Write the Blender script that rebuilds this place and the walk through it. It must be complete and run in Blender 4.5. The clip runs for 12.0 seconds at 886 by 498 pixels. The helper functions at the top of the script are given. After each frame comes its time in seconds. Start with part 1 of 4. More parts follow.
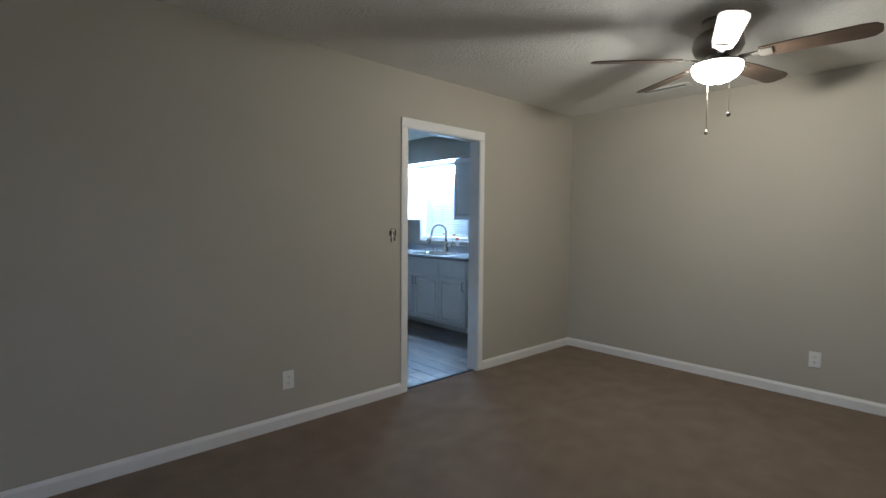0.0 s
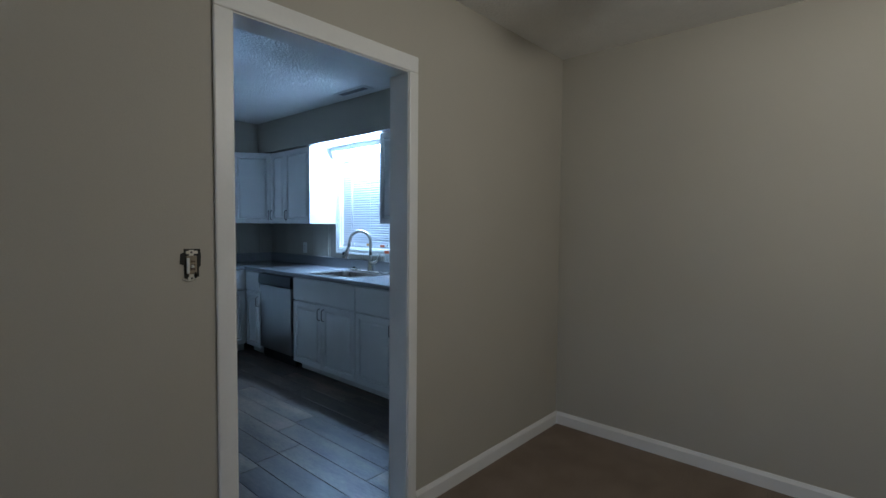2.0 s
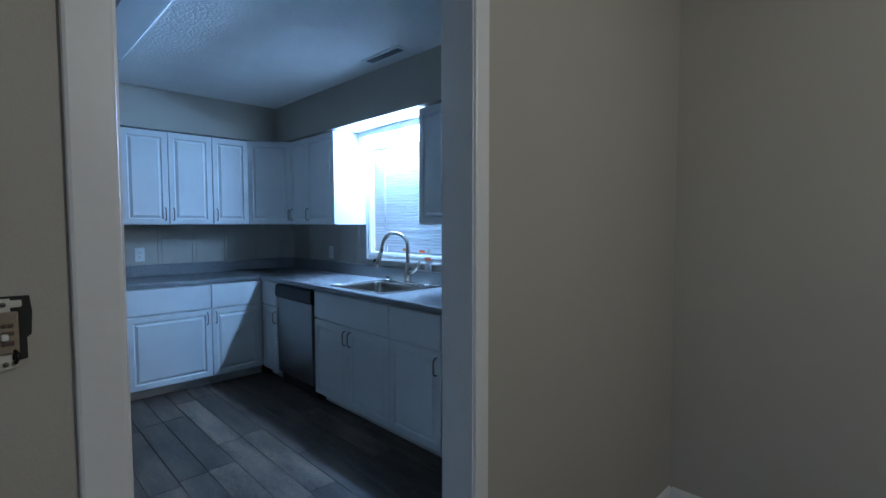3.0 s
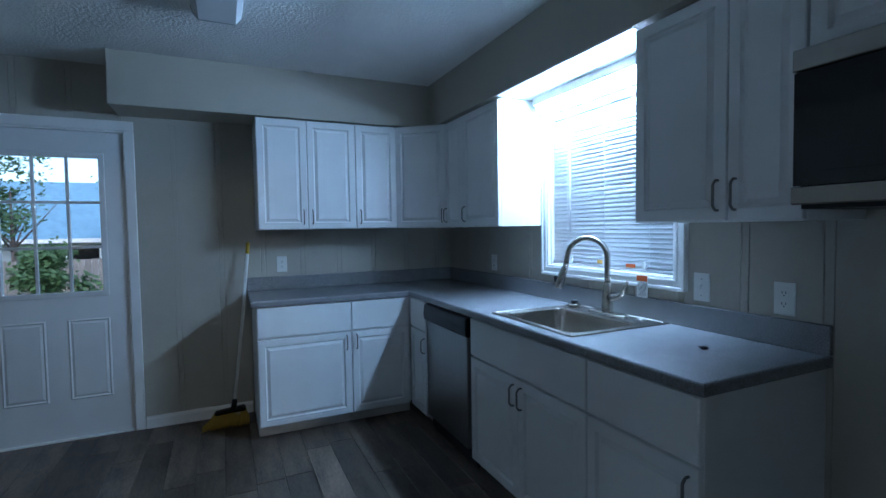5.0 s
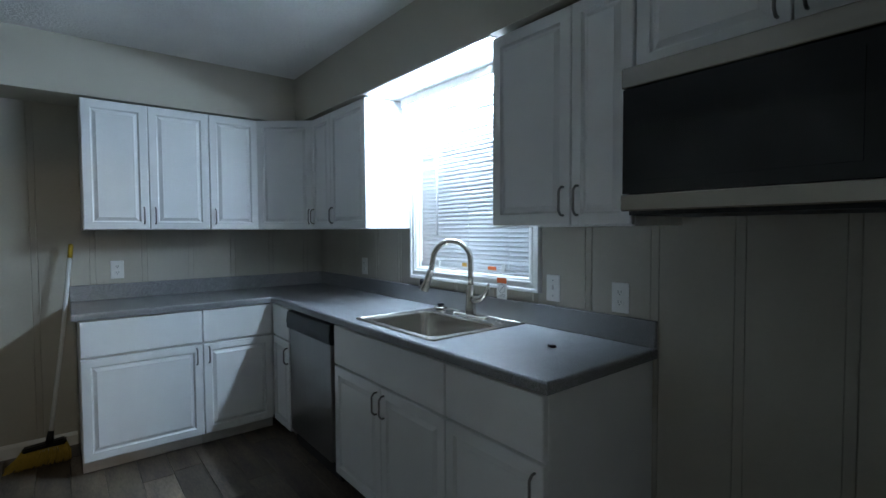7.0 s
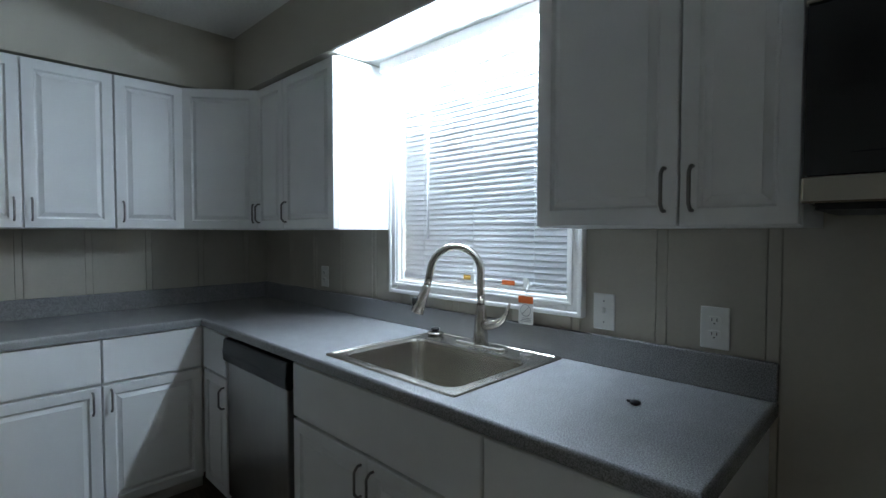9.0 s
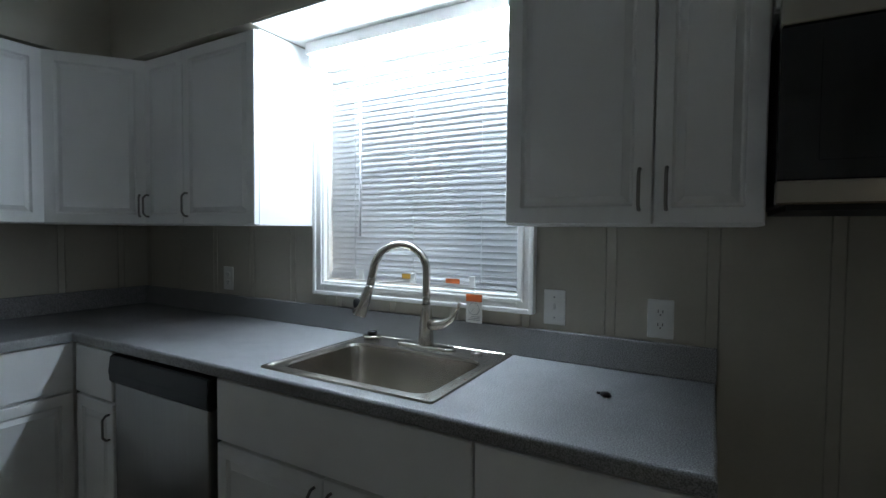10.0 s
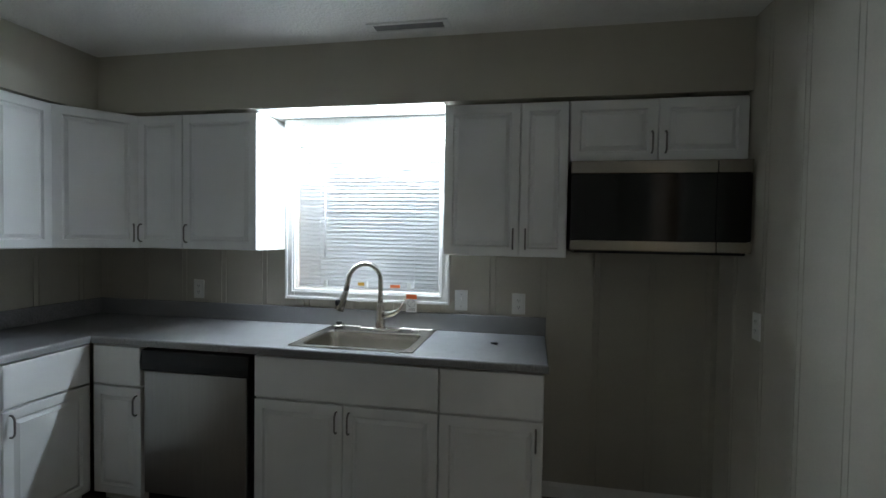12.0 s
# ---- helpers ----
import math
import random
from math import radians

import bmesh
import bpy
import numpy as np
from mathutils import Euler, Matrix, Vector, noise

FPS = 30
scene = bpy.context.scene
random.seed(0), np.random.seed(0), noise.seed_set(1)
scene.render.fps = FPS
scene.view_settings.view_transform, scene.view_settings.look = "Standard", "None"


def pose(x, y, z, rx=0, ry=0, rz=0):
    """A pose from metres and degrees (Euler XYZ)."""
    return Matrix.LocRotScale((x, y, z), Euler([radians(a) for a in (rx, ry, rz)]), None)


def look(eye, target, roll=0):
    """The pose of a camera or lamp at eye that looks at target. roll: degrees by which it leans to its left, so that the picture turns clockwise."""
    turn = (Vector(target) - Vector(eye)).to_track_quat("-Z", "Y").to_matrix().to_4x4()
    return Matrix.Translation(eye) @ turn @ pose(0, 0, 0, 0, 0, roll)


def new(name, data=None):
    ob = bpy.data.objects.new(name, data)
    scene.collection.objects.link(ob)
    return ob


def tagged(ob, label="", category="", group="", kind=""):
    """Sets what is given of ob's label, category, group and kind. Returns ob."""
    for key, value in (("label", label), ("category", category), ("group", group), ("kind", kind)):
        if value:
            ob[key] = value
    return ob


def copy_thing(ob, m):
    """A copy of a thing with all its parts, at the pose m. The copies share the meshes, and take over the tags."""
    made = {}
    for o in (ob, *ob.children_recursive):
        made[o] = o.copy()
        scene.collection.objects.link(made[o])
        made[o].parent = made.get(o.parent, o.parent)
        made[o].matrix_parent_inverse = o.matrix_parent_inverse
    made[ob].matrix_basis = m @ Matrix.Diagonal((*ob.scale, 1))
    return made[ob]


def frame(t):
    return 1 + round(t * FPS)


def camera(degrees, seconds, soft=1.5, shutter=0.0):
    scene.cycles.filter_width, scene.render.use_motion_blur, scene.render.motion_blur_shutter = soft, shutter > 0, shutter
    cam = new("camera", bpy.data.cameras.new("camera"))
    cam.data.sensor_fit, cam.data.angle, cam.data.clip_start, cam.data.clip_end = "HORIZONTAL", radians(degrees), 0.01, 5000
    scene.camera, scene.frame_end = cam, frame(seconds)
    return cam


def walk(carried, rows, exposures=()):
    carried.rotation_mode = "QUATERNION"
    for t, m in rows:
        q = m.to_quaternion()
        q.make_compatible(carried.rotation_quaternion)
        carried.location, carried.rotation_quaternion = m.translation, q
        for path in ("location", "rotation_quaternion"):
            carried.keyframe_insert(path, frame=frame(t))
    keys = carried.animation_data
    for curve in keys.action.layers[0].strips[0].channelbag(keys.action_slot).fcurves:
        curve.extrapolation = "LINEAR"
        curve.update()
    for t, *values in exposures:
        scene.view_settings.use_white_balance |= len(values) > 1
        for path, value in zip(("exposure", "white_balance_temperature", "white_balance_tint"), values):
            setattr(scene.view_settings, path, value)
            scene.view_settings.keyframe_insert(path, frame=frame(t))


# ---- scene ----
cam = camera(85.7, 12.0)
PATH = [
    (0, (0.897, 0.675, 1.335), (2.239, 2.154, 1.223), 0.5),
    (0.5, (1.373, 0.98, 1.348), (2.798, 2.379, 1.233), 0.7),
    (1, (1.777, 1.295, 1.352), (3.232, 2.662, 1.237), 0.7),
    (1.5, (2.16, 1.643, 1.384), (3.635, 2.988, 1.264), 0.4),
    (2, (2.452, 2.022, 1.36), (3.944, 3.352, 1.263), 0.5),
    (2.5, (2.749, 2.38, 1.336), (4.228, 3.723, 1.248), 0.3),
    (3, (3.022, 2.73, 1.379), (4.411, 4.164, 1.271), -0.1),
    (3.1, (3.055, 2.786, 1.376), (4.406, 4.256, 1.265), -0.3),
    (3.5, (3.223, 3.083, 1.376), (4.378, 4.712, 1.266), -0.5),
    (3.7, (3.259, 3.174, 1.369), (4.351, 4.846, 1.264), -0.6),
    (5.3, (3.66, 3.734, 1.363), (4.478, 5.557, 1.277), -0.9),
    (5.5, (3.668, 3.72, 1.382), (4.498, 5.538, 1.295), -0.9),
    (6, (3.716, 3.712, 1.361), (4.775, 5.407, 1.281), -0.4),
    (6.5, (3.746, 3.708, 1.354), (4.918, 5.327, 1.273), -0.4),
    (7, (3.738, 3.715, 1.359), (4.981, 5.28, 1.28), -0.3),
    (7.2, (3.731, 3.73, 1.365), (4.998, 5.276, 1.285), -0.2),
    (9, (3.954, 4.359, 1.358), (5.38, 5.759, 1.288), 0.1),
    (9.5, (3.916, 4.509, 1.336), (5.521, 5.702, 1.273), 0.5),
    (10, (3.855, 4.616, 1.351), (5.594, 5.601, 1.278), 0.5),
    (10.5, (3.665, 4.528, 1.387), (5.553, 5.185, 1.332), 0.7),
    (11, (3.437, 4.506, 1.447), (5.387, 4.946, 1.391), 1.1),
    (11.5, (3.104, 4.544, 1.47), (5.068, 4.92, 1.415), 1.1),
    (12, (2.714, 4.678, 1.473), (4.678, 5.048, 1.415), 0.9),
]

EXPOSURES = [(0.0, 2.75, 5050, 12), (0.5, 2.55, 5050, 12), (1.5, 2.25, 5000, 12), (2.5, 1.93, 4800, 12), (3.5, 1.95, 4500, 12), (5.5, 1.88, 5350, 12), (6.5, 2.02, 6050, 13), (7.2, 2.05, 6300, 14), (9.0, 1.85, 6800, 16), (9.5, 1.65, 6900, 16), (10.5, 1.5, 7100, 17), (11.0, 1.5, 7200, 17), (12.0, 2.02, 7400, 17)]
walk(cam, [(t, look(eye, target, roll)) for t, eye, target, roll in PATH], EXPOSURES)

# ---- light ----
TUBE_POWER, BOWL_POWER, SKY_POWER = 62.0, 4.2, 0.11
world = bpy.data.worlds.new("sky")
scene.world = world
world.use_nodes = True
wn = world.node_tree
sky = wn.nodes.new("ShaderNodeTexSky")
sky.sky_type, sky.sun_disc, sky.sun_elevation, sky.sun_rotation = "NISHITA", False, radians(35), radians(203)
wn.nodes["Background"].inputs["Strength"].default_value = SKY_POWER
wn.links.new(sky.outputs[0], wn.nodes["Background"].inputs["Color"])
sun = new("sun", bpy.data.lights.new("sun", "SUN"))
sun.data.energy, sun.data.angle, sun.data.color = 0.5, radians(10), (1, 0.98, 0.95)
sun.matrix_world = look((0, 0, 20), (-11, 26, 0))
bulb = new("bulb", bpy.data.lights.new("bulb", "POINT"))
bulb.data.energy, bulb.data.shadow_soft_size, bulb.data.color = 7.2, 0.05, (1.0, 0.83, 0.55)
bulb.location = (3.88, 1.677, 2.185)

# ---- plan, metres ----
XW, XL = 5.46, 5.42            # east wall: kitchen face, living room face
YP0, YP1 = 3.602, 3.71         # partition between the rooms
YF = 7.55                      # kitchen north wall
XK0, XL0, YL0 = 1.3, -1.2, -1.6
H = 2.48
DX0, DX1, DH = 3.181, 3.974, 2.05   # doorway
SZ = 2.151                     # underside of the soffit


# ---- materials ----
def mat(name, color, rough=0.6, metal=0.0, vary=0.1, scale=6.0, fine=120.0, bump=0.05, dist=0.002, stretch=(1, 1, 1), each=0.0, spec=0.5, spots=None, dull=0.06):
    """Paint-like material: broad stains, fine grain and relief; stretch for grain, each for a change from object to object."""
    m = bpy.data.materials.new(name)
    m.use_nodes = True
    nt = m.node_tree
    b = nt.nodes["Principled BSDF"]
    b.inputs["Metallic"].default_value = metal
    b.inputs["Specular IOR Level"].default_value = spec
    tc = nt.nodes.new("ShaderNodeTexCoord")
    mp = nt.nodes.new("ShaderNodeMapping")
    mp.inputs["Scale"].default_value = stretch
    nt.links.new(tc.outputs["Object"], mp.inputs["Vector"])
    vec = mp.outputs["Vector"]
    info = nt.nodes.new("ShaderNodeObjectInfo")
    if each:
        off = nt.nodes.new("ShaderNodeVectorMath")
        off.operation = "MULTIPLY_ADD"
        comb = nt.nodes.new("ShaderNodeCombineXYZ")
        for i in range(3):
            nt.links.new(info.outputs["Random"], comb.inputs[i])
        nt.links.new(comb.outputs[0], off.inputs[0])
        off.inputs[1].default_value = (37, 53, 11)
        nt.links.new(vec, off.inputs[2])
        vec = off.outputs[0]
    n1 = nt.nodes.new("ShaderNodeTexNoise")
    n1.inputs["Scale"].default_value, n1.inputs["Detail"].default_value = scale, 5
    n2 = nt.nodes.new("ShaderNodeTexNoise")
    n2.inputs["Scale"].default_value, n2.inputs["Detail"].default_value = fine, 3
    nt.links.new(vec, n1.inputs["Vector"])
    nt.links.new(vec, n2.inputs["Vector"])
    mix = nt.nodes.new("ShaderNodeMath")
    mix.operation = "MULTIPLY_ADD"
    nt.links.new(n1.outputs["Fac"], mix.inputs[0])
    mix.inputs[1].default_value = 0.65
    half = nt.nodes.new("ShaderNodeMath")
    half.operation = "MULTIPLY"
    nt.links.new(n2.outputs["Fac"], half.inputs[0])
    half.inputs[1].default_value = 0.35
    nt.links.new(half.outputs[0], mix.inputs[2])
    ramp = nt.nodes.new("ShaderNodeValToRGB")
    ramp.color_ramp.elements[0].position, ramp.color_ramp.elements[1].position = 0.32, 0.68
    lo, hi = [c * (1 - vary) for c in color], [min(1, c * (1 + vary)) for c in color]
    ramp.color_ramp.elements[0].color, ramp.color_ramp.elements[1].color = (*lo, 1), (*hi, 1)
    nt.links.new(mix.outputs[0], ramp.inputs[0])
    out = ramp.outputs[0]
    if spots:
        vor = nt.nodes.new("ShaderNodeTexNoise")
        vor.inputs["Scale"].default_value, vor.inputs["Detail"].default_value = spots[0], 1
        nt.links.new(vec, vor.inputs["Vector"])
        sr = nt.nodes.new("ShaderNodeValToRGB")
        sr.color_ramp.elements[0].position, sr.color_ramp.elements[1].position = 0.36, 0.64
        sr.color_ramp.elements[0].color, sr.color_ramp.elements[1].color = (spots[1],) * 3 + (1,), (spots[2],) * 3 + (1,)
        nt.links.new(vor.outputs["Fac"], sr.inputs[0])
        mm = nt.nodes.new("ShaderNodeMix")
        mm.data_type, mm.blend_type = "RGBA", "MULTIPLY"
        mm.inputs["Factor"].default_value = 1.0
        nt.links.new(out, mm.inputs["A"])
        nt.links.new(sr.outputs[0], mm.inputs["B"])
        out = mm.outputs["Result"]
    if each:
        hs = nt.nodes.new("ShaderNodeHueSaturation")
        mr = nt.nodes.new("ShaderNodeMapRange")
        mr.inputs["To Min"].default_value, mr.inputs["To Max"].default_value = 1 - each, 1 + each
        nt.links.new(info.outputs["Random"], mr.inputs["Value"])
        nt.links.new(mr.outputs[0], hs.inputs["Value"])
        nt.links.new(out, hs.inputs["Color"])
        out = hs.outputs[0]
    nt.links.new(out, b.inputs["Base Color"])
    rr = nt.nodes.new("ShaderNodeMapRange")
    rr.inputs["To Min"].default_value, rr.inputs["To Max"].default_value = max(0.02, rough - dull), min(1, rough + dull)
    nt.links.new(n1.outputs["Fac"], rr.inputs["Value"])
    nt.links.new(rr.outputs[0], b.inputs["Roughness"])
    if bump:
        bp = nt.nodes.new("ShaderNodeBump")
        bp.inputs["Strength"].default_value, bp.inputs["Distance"].default_value = bump, dist
        nt.links.new(mix.outputs[0] if stretch != (1, 1, 1) else n2.outputs["Fac"], bp.inputs["Height"])
        nt.links.new(bp.outputs[0], b.inputs["Normal"])
    return m


def glow(name, color, power):
    m = bpy.data.materials.new(name)
    m.use_nodes = True
    b = m.node_tree.nodes["Principled BSDF"]
    b.inputs["Base Color"].default_value = (0.9, 0.9, 0.9, 1)
    b.inputs["Emission Color"].default_value = (*color, 1)
    b.inputs["Emission Strength"].default_value = power
    return m


def clear(name):
    m = bpy.data.materials.new(name)
    m.use_nodes = True
    b = m.node_tree.nodes["Principled BSDF"]
    b.inputs["Roughness"].default_value = 0.02
    b.inputs["Transmission Weight"].default_value = 1.0
    b.inputs["IOR"].default_value = 1.45
    return m


M_WALL = mat("greige wall paint", (0.46, 0.43, 0.36), 0.75, vary=0.04, scale=1.5, fine=260, bump=0.25, dist=0.0015)
M_PANEL = mat("painted panelling", (0.44, 0.41, 0.345), 0.6, vary=0.05, scale=2.5, fine=90, bump=0.12, dist=0.001)
M_GROOVE = mat("panel groove", (0.40, 0.37, 0.31), 0.8, vary=0.08)
M_CEIL = mat("sprayed ceiling", (0.80, 0.79, 0.76), 0.9, vary=0.05, scale=3, fine=70, bump=1.0, dist=0.007)
M_TRIM = mat("white trim paint", (0.80, 0.79, 0.76), 0.4, vary=0.03, scale=9, fine=80, bump=0.06, dist=0.0008)
M_CAB = mat("white cabinet paint", (0.80, 0.80, 0.79), 0.38, vary=0.025, scale=5, fine=140, bump=0.04, dist=0.0006)
M_CABIN = mat("toe board", (0.68, 0.66, 0.63), 0.6, vary=0.08)
M_CARPET = mat("brown carpet", (0.30, 0.235, 0.18), 0.95, vary=0.17, scale=5.5, fine=420, bump=1.0, dist=0.008, spec=0.1, spots=(240, 0.62, 1.3))
M_PLANK = mat("vinyl plank", (0.100, 0.074, 0.054), 0.44, vary=0.75, scale=2.4, fine=24, bump=0.12, dist=0.0008, stretch=(5, 1.1, 1), each=0.45, spec=0.4)
M_SUB = mat("plank joint", (0.02, 0.018, 0.016), 0.8)
M_COUNTER = mat("grey speckled laminate", (0.25, 0.25, 0.255), 0.24, vary=0.06, scale=14, fine=260, bump=0.06, dist=0.0004, spots=(340, 0.65, 1.35), dull=0.02)
M_STEEL = mat("brushed steel", (0.40, 0.365, 0.32), 0.26, 1.0, vary=0.06, scale=5, fine=60, bump=0.0, stretch=(1, 1, 14), dull=0.01)
# base darkened to stand in for the dim room mirrored in the dishwasher door
M_DISH = mat("brushed steel dimmed for reflection", (0.30, 0.29, 0.275), 0.30, 1.0, vary=0.06, scale=5, fine=60, bump=0.0, stretch=(14, 14, 1), dull=0.01)
M_SINK = mat("satin sink steel", (0.46, 0.43, 0.385), 0.27, 1.0, vary=0.012, scale=4, fine=30, bump=0.0, dull=0.015)
M_NICKEL = mat("brushed nickel", (0.58, 0.55, 0.50), 0.24, 1.0, vary=0.05, scale=30, fine=200, bump=0.0)
M_DARKMETAL = mat("dull grey pull metal", (0.23, 0.22, 0.21), 0.35, 1.0, vary=0.05, bump=0.0)
M_BLACK = mat("black plastic", (0.007, 0.007, 0.008), 0.42, spec=0.3, vary=0.1, bump=0.02)
M_GLASSBLACK = mat("black oven glass", (0.004, 0.004, 0.005), 0.10, vary=0.1, bump=0.0)
M_PLASTIC = mat("white plastic", (0.78, 0.78, 0.75), 0.35, vary=0.03, bump=0.0)
# near-black colour for the shade inside holes that are not cut
M_DARK = mat("hole shade", (0.02, 0.02, 0.02), 0.7)
M_BLIND = mat("white vinyl slat", (0.78, 0.78, 0.78), 0.45, vary=0.03, bump=0.0)
nt = M_BLIND.node_tree
thin = nt.nodes.new("ShaderNodeBsdfTranslucent")
thin.inputs["Color"].default_value = (0.85, 0.86, 0.87, 1)
both = nt.nodes.new("ShaderNodeMixShader")
both.inputs["Fac"].default_value = 0.45
nt.links.new(nt.nodes["Principled BSDF"].outputs[0], both.inputs[1])
nt.links.new(thin.outputs[0], both.inputs[2])
nt.links.new(both.outputs[0], nt.nodes["Material Output"].inputs["Surface"])
M_BLADE = mat("dark walnut blade", (0.075, 0.05, 0.035), 0.45, vary=0.35, scale=4, fine=40, bump=0.05, stretch=(1, 9, 9))
M_FANBODY = mat("pewter fan metal", (0.34, 0.32, 0.29), 0.35, 0.8, vary=0.06, bump=0.0)
M_BRASSCHAIN = mat("pale chain", (0.75, 0.72, 0.62), 0.4, 0.3, vary=0.05, bump=0.0)
M_YELLOW = mat("yellow bristle", (0.42, 0.27, 0.03), 0.8, vary=0.25, scale=30, fine=200, bump=0.5, dist=0.004, stretch=(12, 12, 1))
M_YCAP = mat("yellow plastic", (0.55, 0.38, 0.03), 0.4, vary=0.05)
M_ORANGE = mat("orange print", (0.75, 0.16, 0.04), 0.5, vary=0.05, bump=0.0)
M_AMBER = mat("amber print", (0.75, 0.42, 0.08), 0.5, vary=0.05, bump=0.0)
M_INK = mat("grey print", (0.25, 0.25, 0.25), 0.6, vary=0.05, bump=0.0)
M_TAN = mat("aged tan plastic", (0.30, 0.25, 0.17), 0.5, vary=0.3, scale=40, fine=200, bump=0.1)
M_LENS = mat("unlit lamp diffuser", (0.74, 0.75, 0.76), 0.4, vary=0.02, bump=0.0)
M_GLASS = clear("window glass")
M_TUBE = glow("fluorescent tube", (0.60, 0.81, 1.0), TUBE_POWER)
M_BOWL = glow("lit frosted bowl", (1.0, 0.84, 0.58), BOWL_POWER)
M_GRASS = mat("lawn", (0.07, 0.11, 0.03), 0.9, vary=0.4, scale=1.2, fine=30, bump=0.6, dist=0.03)
M_FENCE = mat("weathered fence board", (0.26, 0.22, 0.18), 0.8, vary=0.3, scale=4, fine=40, stretch=(8, 8, 1), each=0.2)
M_SIDING = mat("pale siding", (0.42, 0.43, 0.42), 0.7, vary=0.1, stretch=(1, 1, 12))
M_ROOF = mat("blue grey shingle", (0.22, 0.36, 0.42), 0.85, vary=0.25, scale=5, fine=30, bump=0.4, dist=0.01)
M_LEAF = mat("leaf", (0.07, 0.12, 0.035), 0.6, vary=0.45, scale=3, fine=20, bump=0.0)
M_BARK = mat("bark", (0.12, 0.09, 0.07), 0.9, vary=0.3, scale=8, fine=40, bump=0.6, dist=0.02, stretch=(4, 4, 1))


# ---- mesh helpers ----
def box(bm, x0, x1, y0, y1, z0, z1, r=0.0, seg=1):
    m = Matrix.Translation(((x0 + x1) / 2, (y0 + y1) / 2, (z0 + z1) / 2)) @ Matrix.Diagonal((abs(x1 - x0), abs(y1 - y0), abs(z1 - z0), 1))
    vs = bmesh.ops.create_cube(bm, size=1, matrix=m)["verts"]
    if r:
        es = list({e for v in vs for e in v.link_edges})
        bmesh.ops.bevel(bm, geom=es, offset=r, segments=seg, affect="EDGES", profile=0.5)
    return vs


def a_box(x0, x1, y0, y1, z0, z1, r=0.0, seg=1):
    bm = bmesh.new()
    box(bm, x0, x1, y0, y1, z0, z1, r, seg)
    return bm


def tube(bm, pts, r, seg=10):
    """A round bar along points; r is one radius or one for each point."""
    pts = [Vector(p) for p in pts]
    rs = r if isinstance(r, (list, tuple)) else [r] * len(pts)
    rings, side = [], None
    for i, p in enumerate(pts):
        d = (pts[min(i + 1, len(pts) - 1)] - pts[max(i - 1, 0)]).normalized()
        if side is None:
            side = d.orthogonal().normalized()
        side = (side - d * side.dot(d)).normalized()
        up = d.cross(side)
        rings.append([bm.verts.new(p + rs[i] * (math.cos(a) * side + math.sin(a) * up)) for a in [2 * math.pi * k / seg for k in range(seg)]])
    for a, b in zip(rings, rings[1:]):
        for k in range(seg):
            f = bm.faces.new((a[k], a[(k + 1) % seg], b[(k + 1) % seg], b[k]))
            f.smooth = True
    bm.faces.new(rings[0][::-1])
    bm.faces.new(rings[-1])
    return bm


def a_tube(pts, r, seg=10):
    return tube(bmesh.new(), pts, r, seg)


def lathe(profile, seg=28, at=(0, 0, 0)):
    """Turned shape from (radius, height) pairs, bottom to top or top to bottom."""
    bm = bmesh.new()
    rings = []
    for rad, z in profile:
        if rad < 1e-5:
            rings.append([bm.verts.new((at[0], at[1], at[2] + z))])
        else:
            rings.append([bm.verts.new((at[0] + rad * math.cos(2 * math.pi * k / seg), at[1] + rad * math.sin(2 * math.pi * k / seg), at[2] + z)) for k in range(seg)])
    for a, b in zip(rings, rings[1:]):
        for k in range(seg):
            q = [a[k % len(a)], a[(k + 1) % len(a)], b[(k + 1) % len(b)], b[k % len(b)]]
            q = list(dict.fromkeys(q))
            if len(q) > 2:
                bm.faces.new(q).smooth = True
    bmesh.ops.recalc_face_normals(bm, faces=bm.faces)
    return bm


def mesh_of(name, bm, material):
    bmesh.ops.recalc_face_normals(bm, faces=bm.faces)
    me = bpy.data.meshes.new(name)
    bm.to_mesh(me)
    bm.free()
    me.materials.append(material)
    return me


def part(name, bm, material, parent, label=""):
    ob = new(name, mesh_of(name, bm, material))
    ob.parent = parent
    return tagged(ob, label)


def piece(name, me, parent, m):
    ob = new(name, me)
    ob.parent = parent
    ob.matrix_basis = m
    return ob


def thing(name, label, category, m=None, group=""):
    ob = new(name)
    ob.empty_display_size = 0.05
    if m is not None:
        ob.matrix_world = m
    return tagged(ob, label, category, group)


def solid(name, bm, material, label, category, group="", m=None):
    ob = new(name, mesh_of(name, bm, material))
    if m is not None:
        ob.matrix_world = m
    return tagged(ob, label, category, group)


def setting(name, bm, material, label, category="structure"):
    return tagged(new(name, mesh_of(name, bm, material)), label, category, kind="structure")


def walled(bm, axis, a0, a1, b0, b1, z0, z1, holes):
    """A wall along axis from a0 to a1, b0 to b1 thick, with holes (a0, a1, z0, z1) cut right through."""
    cuts = sorted({a0, a1, *[h[0] for h in holes], *[h[1] for h in holes]})
    for c0, c1 in zip(cuts, cuts[1:]):
        free = [(z0, z1)]
        for h in holes:
            if h[0] < (c0 + c1) / 2 < h[1]:
                free = [s for f in free for s in ((f[0], min(f[1], h[2])), (max(f[0], h[3]), f[1])) if s[1] - s[0] > 1e-4]
        for s in free:
            if axis == "x":
                box(bm, c0, c1, b0, b1, s[0], s[1])
            else:
                box(bm, b0, b1, c0, c1, s[0], s[1])
    bmesh.ops.remove_doubles(bm, verts=bm.verts, dist=1e-5)
    return bm


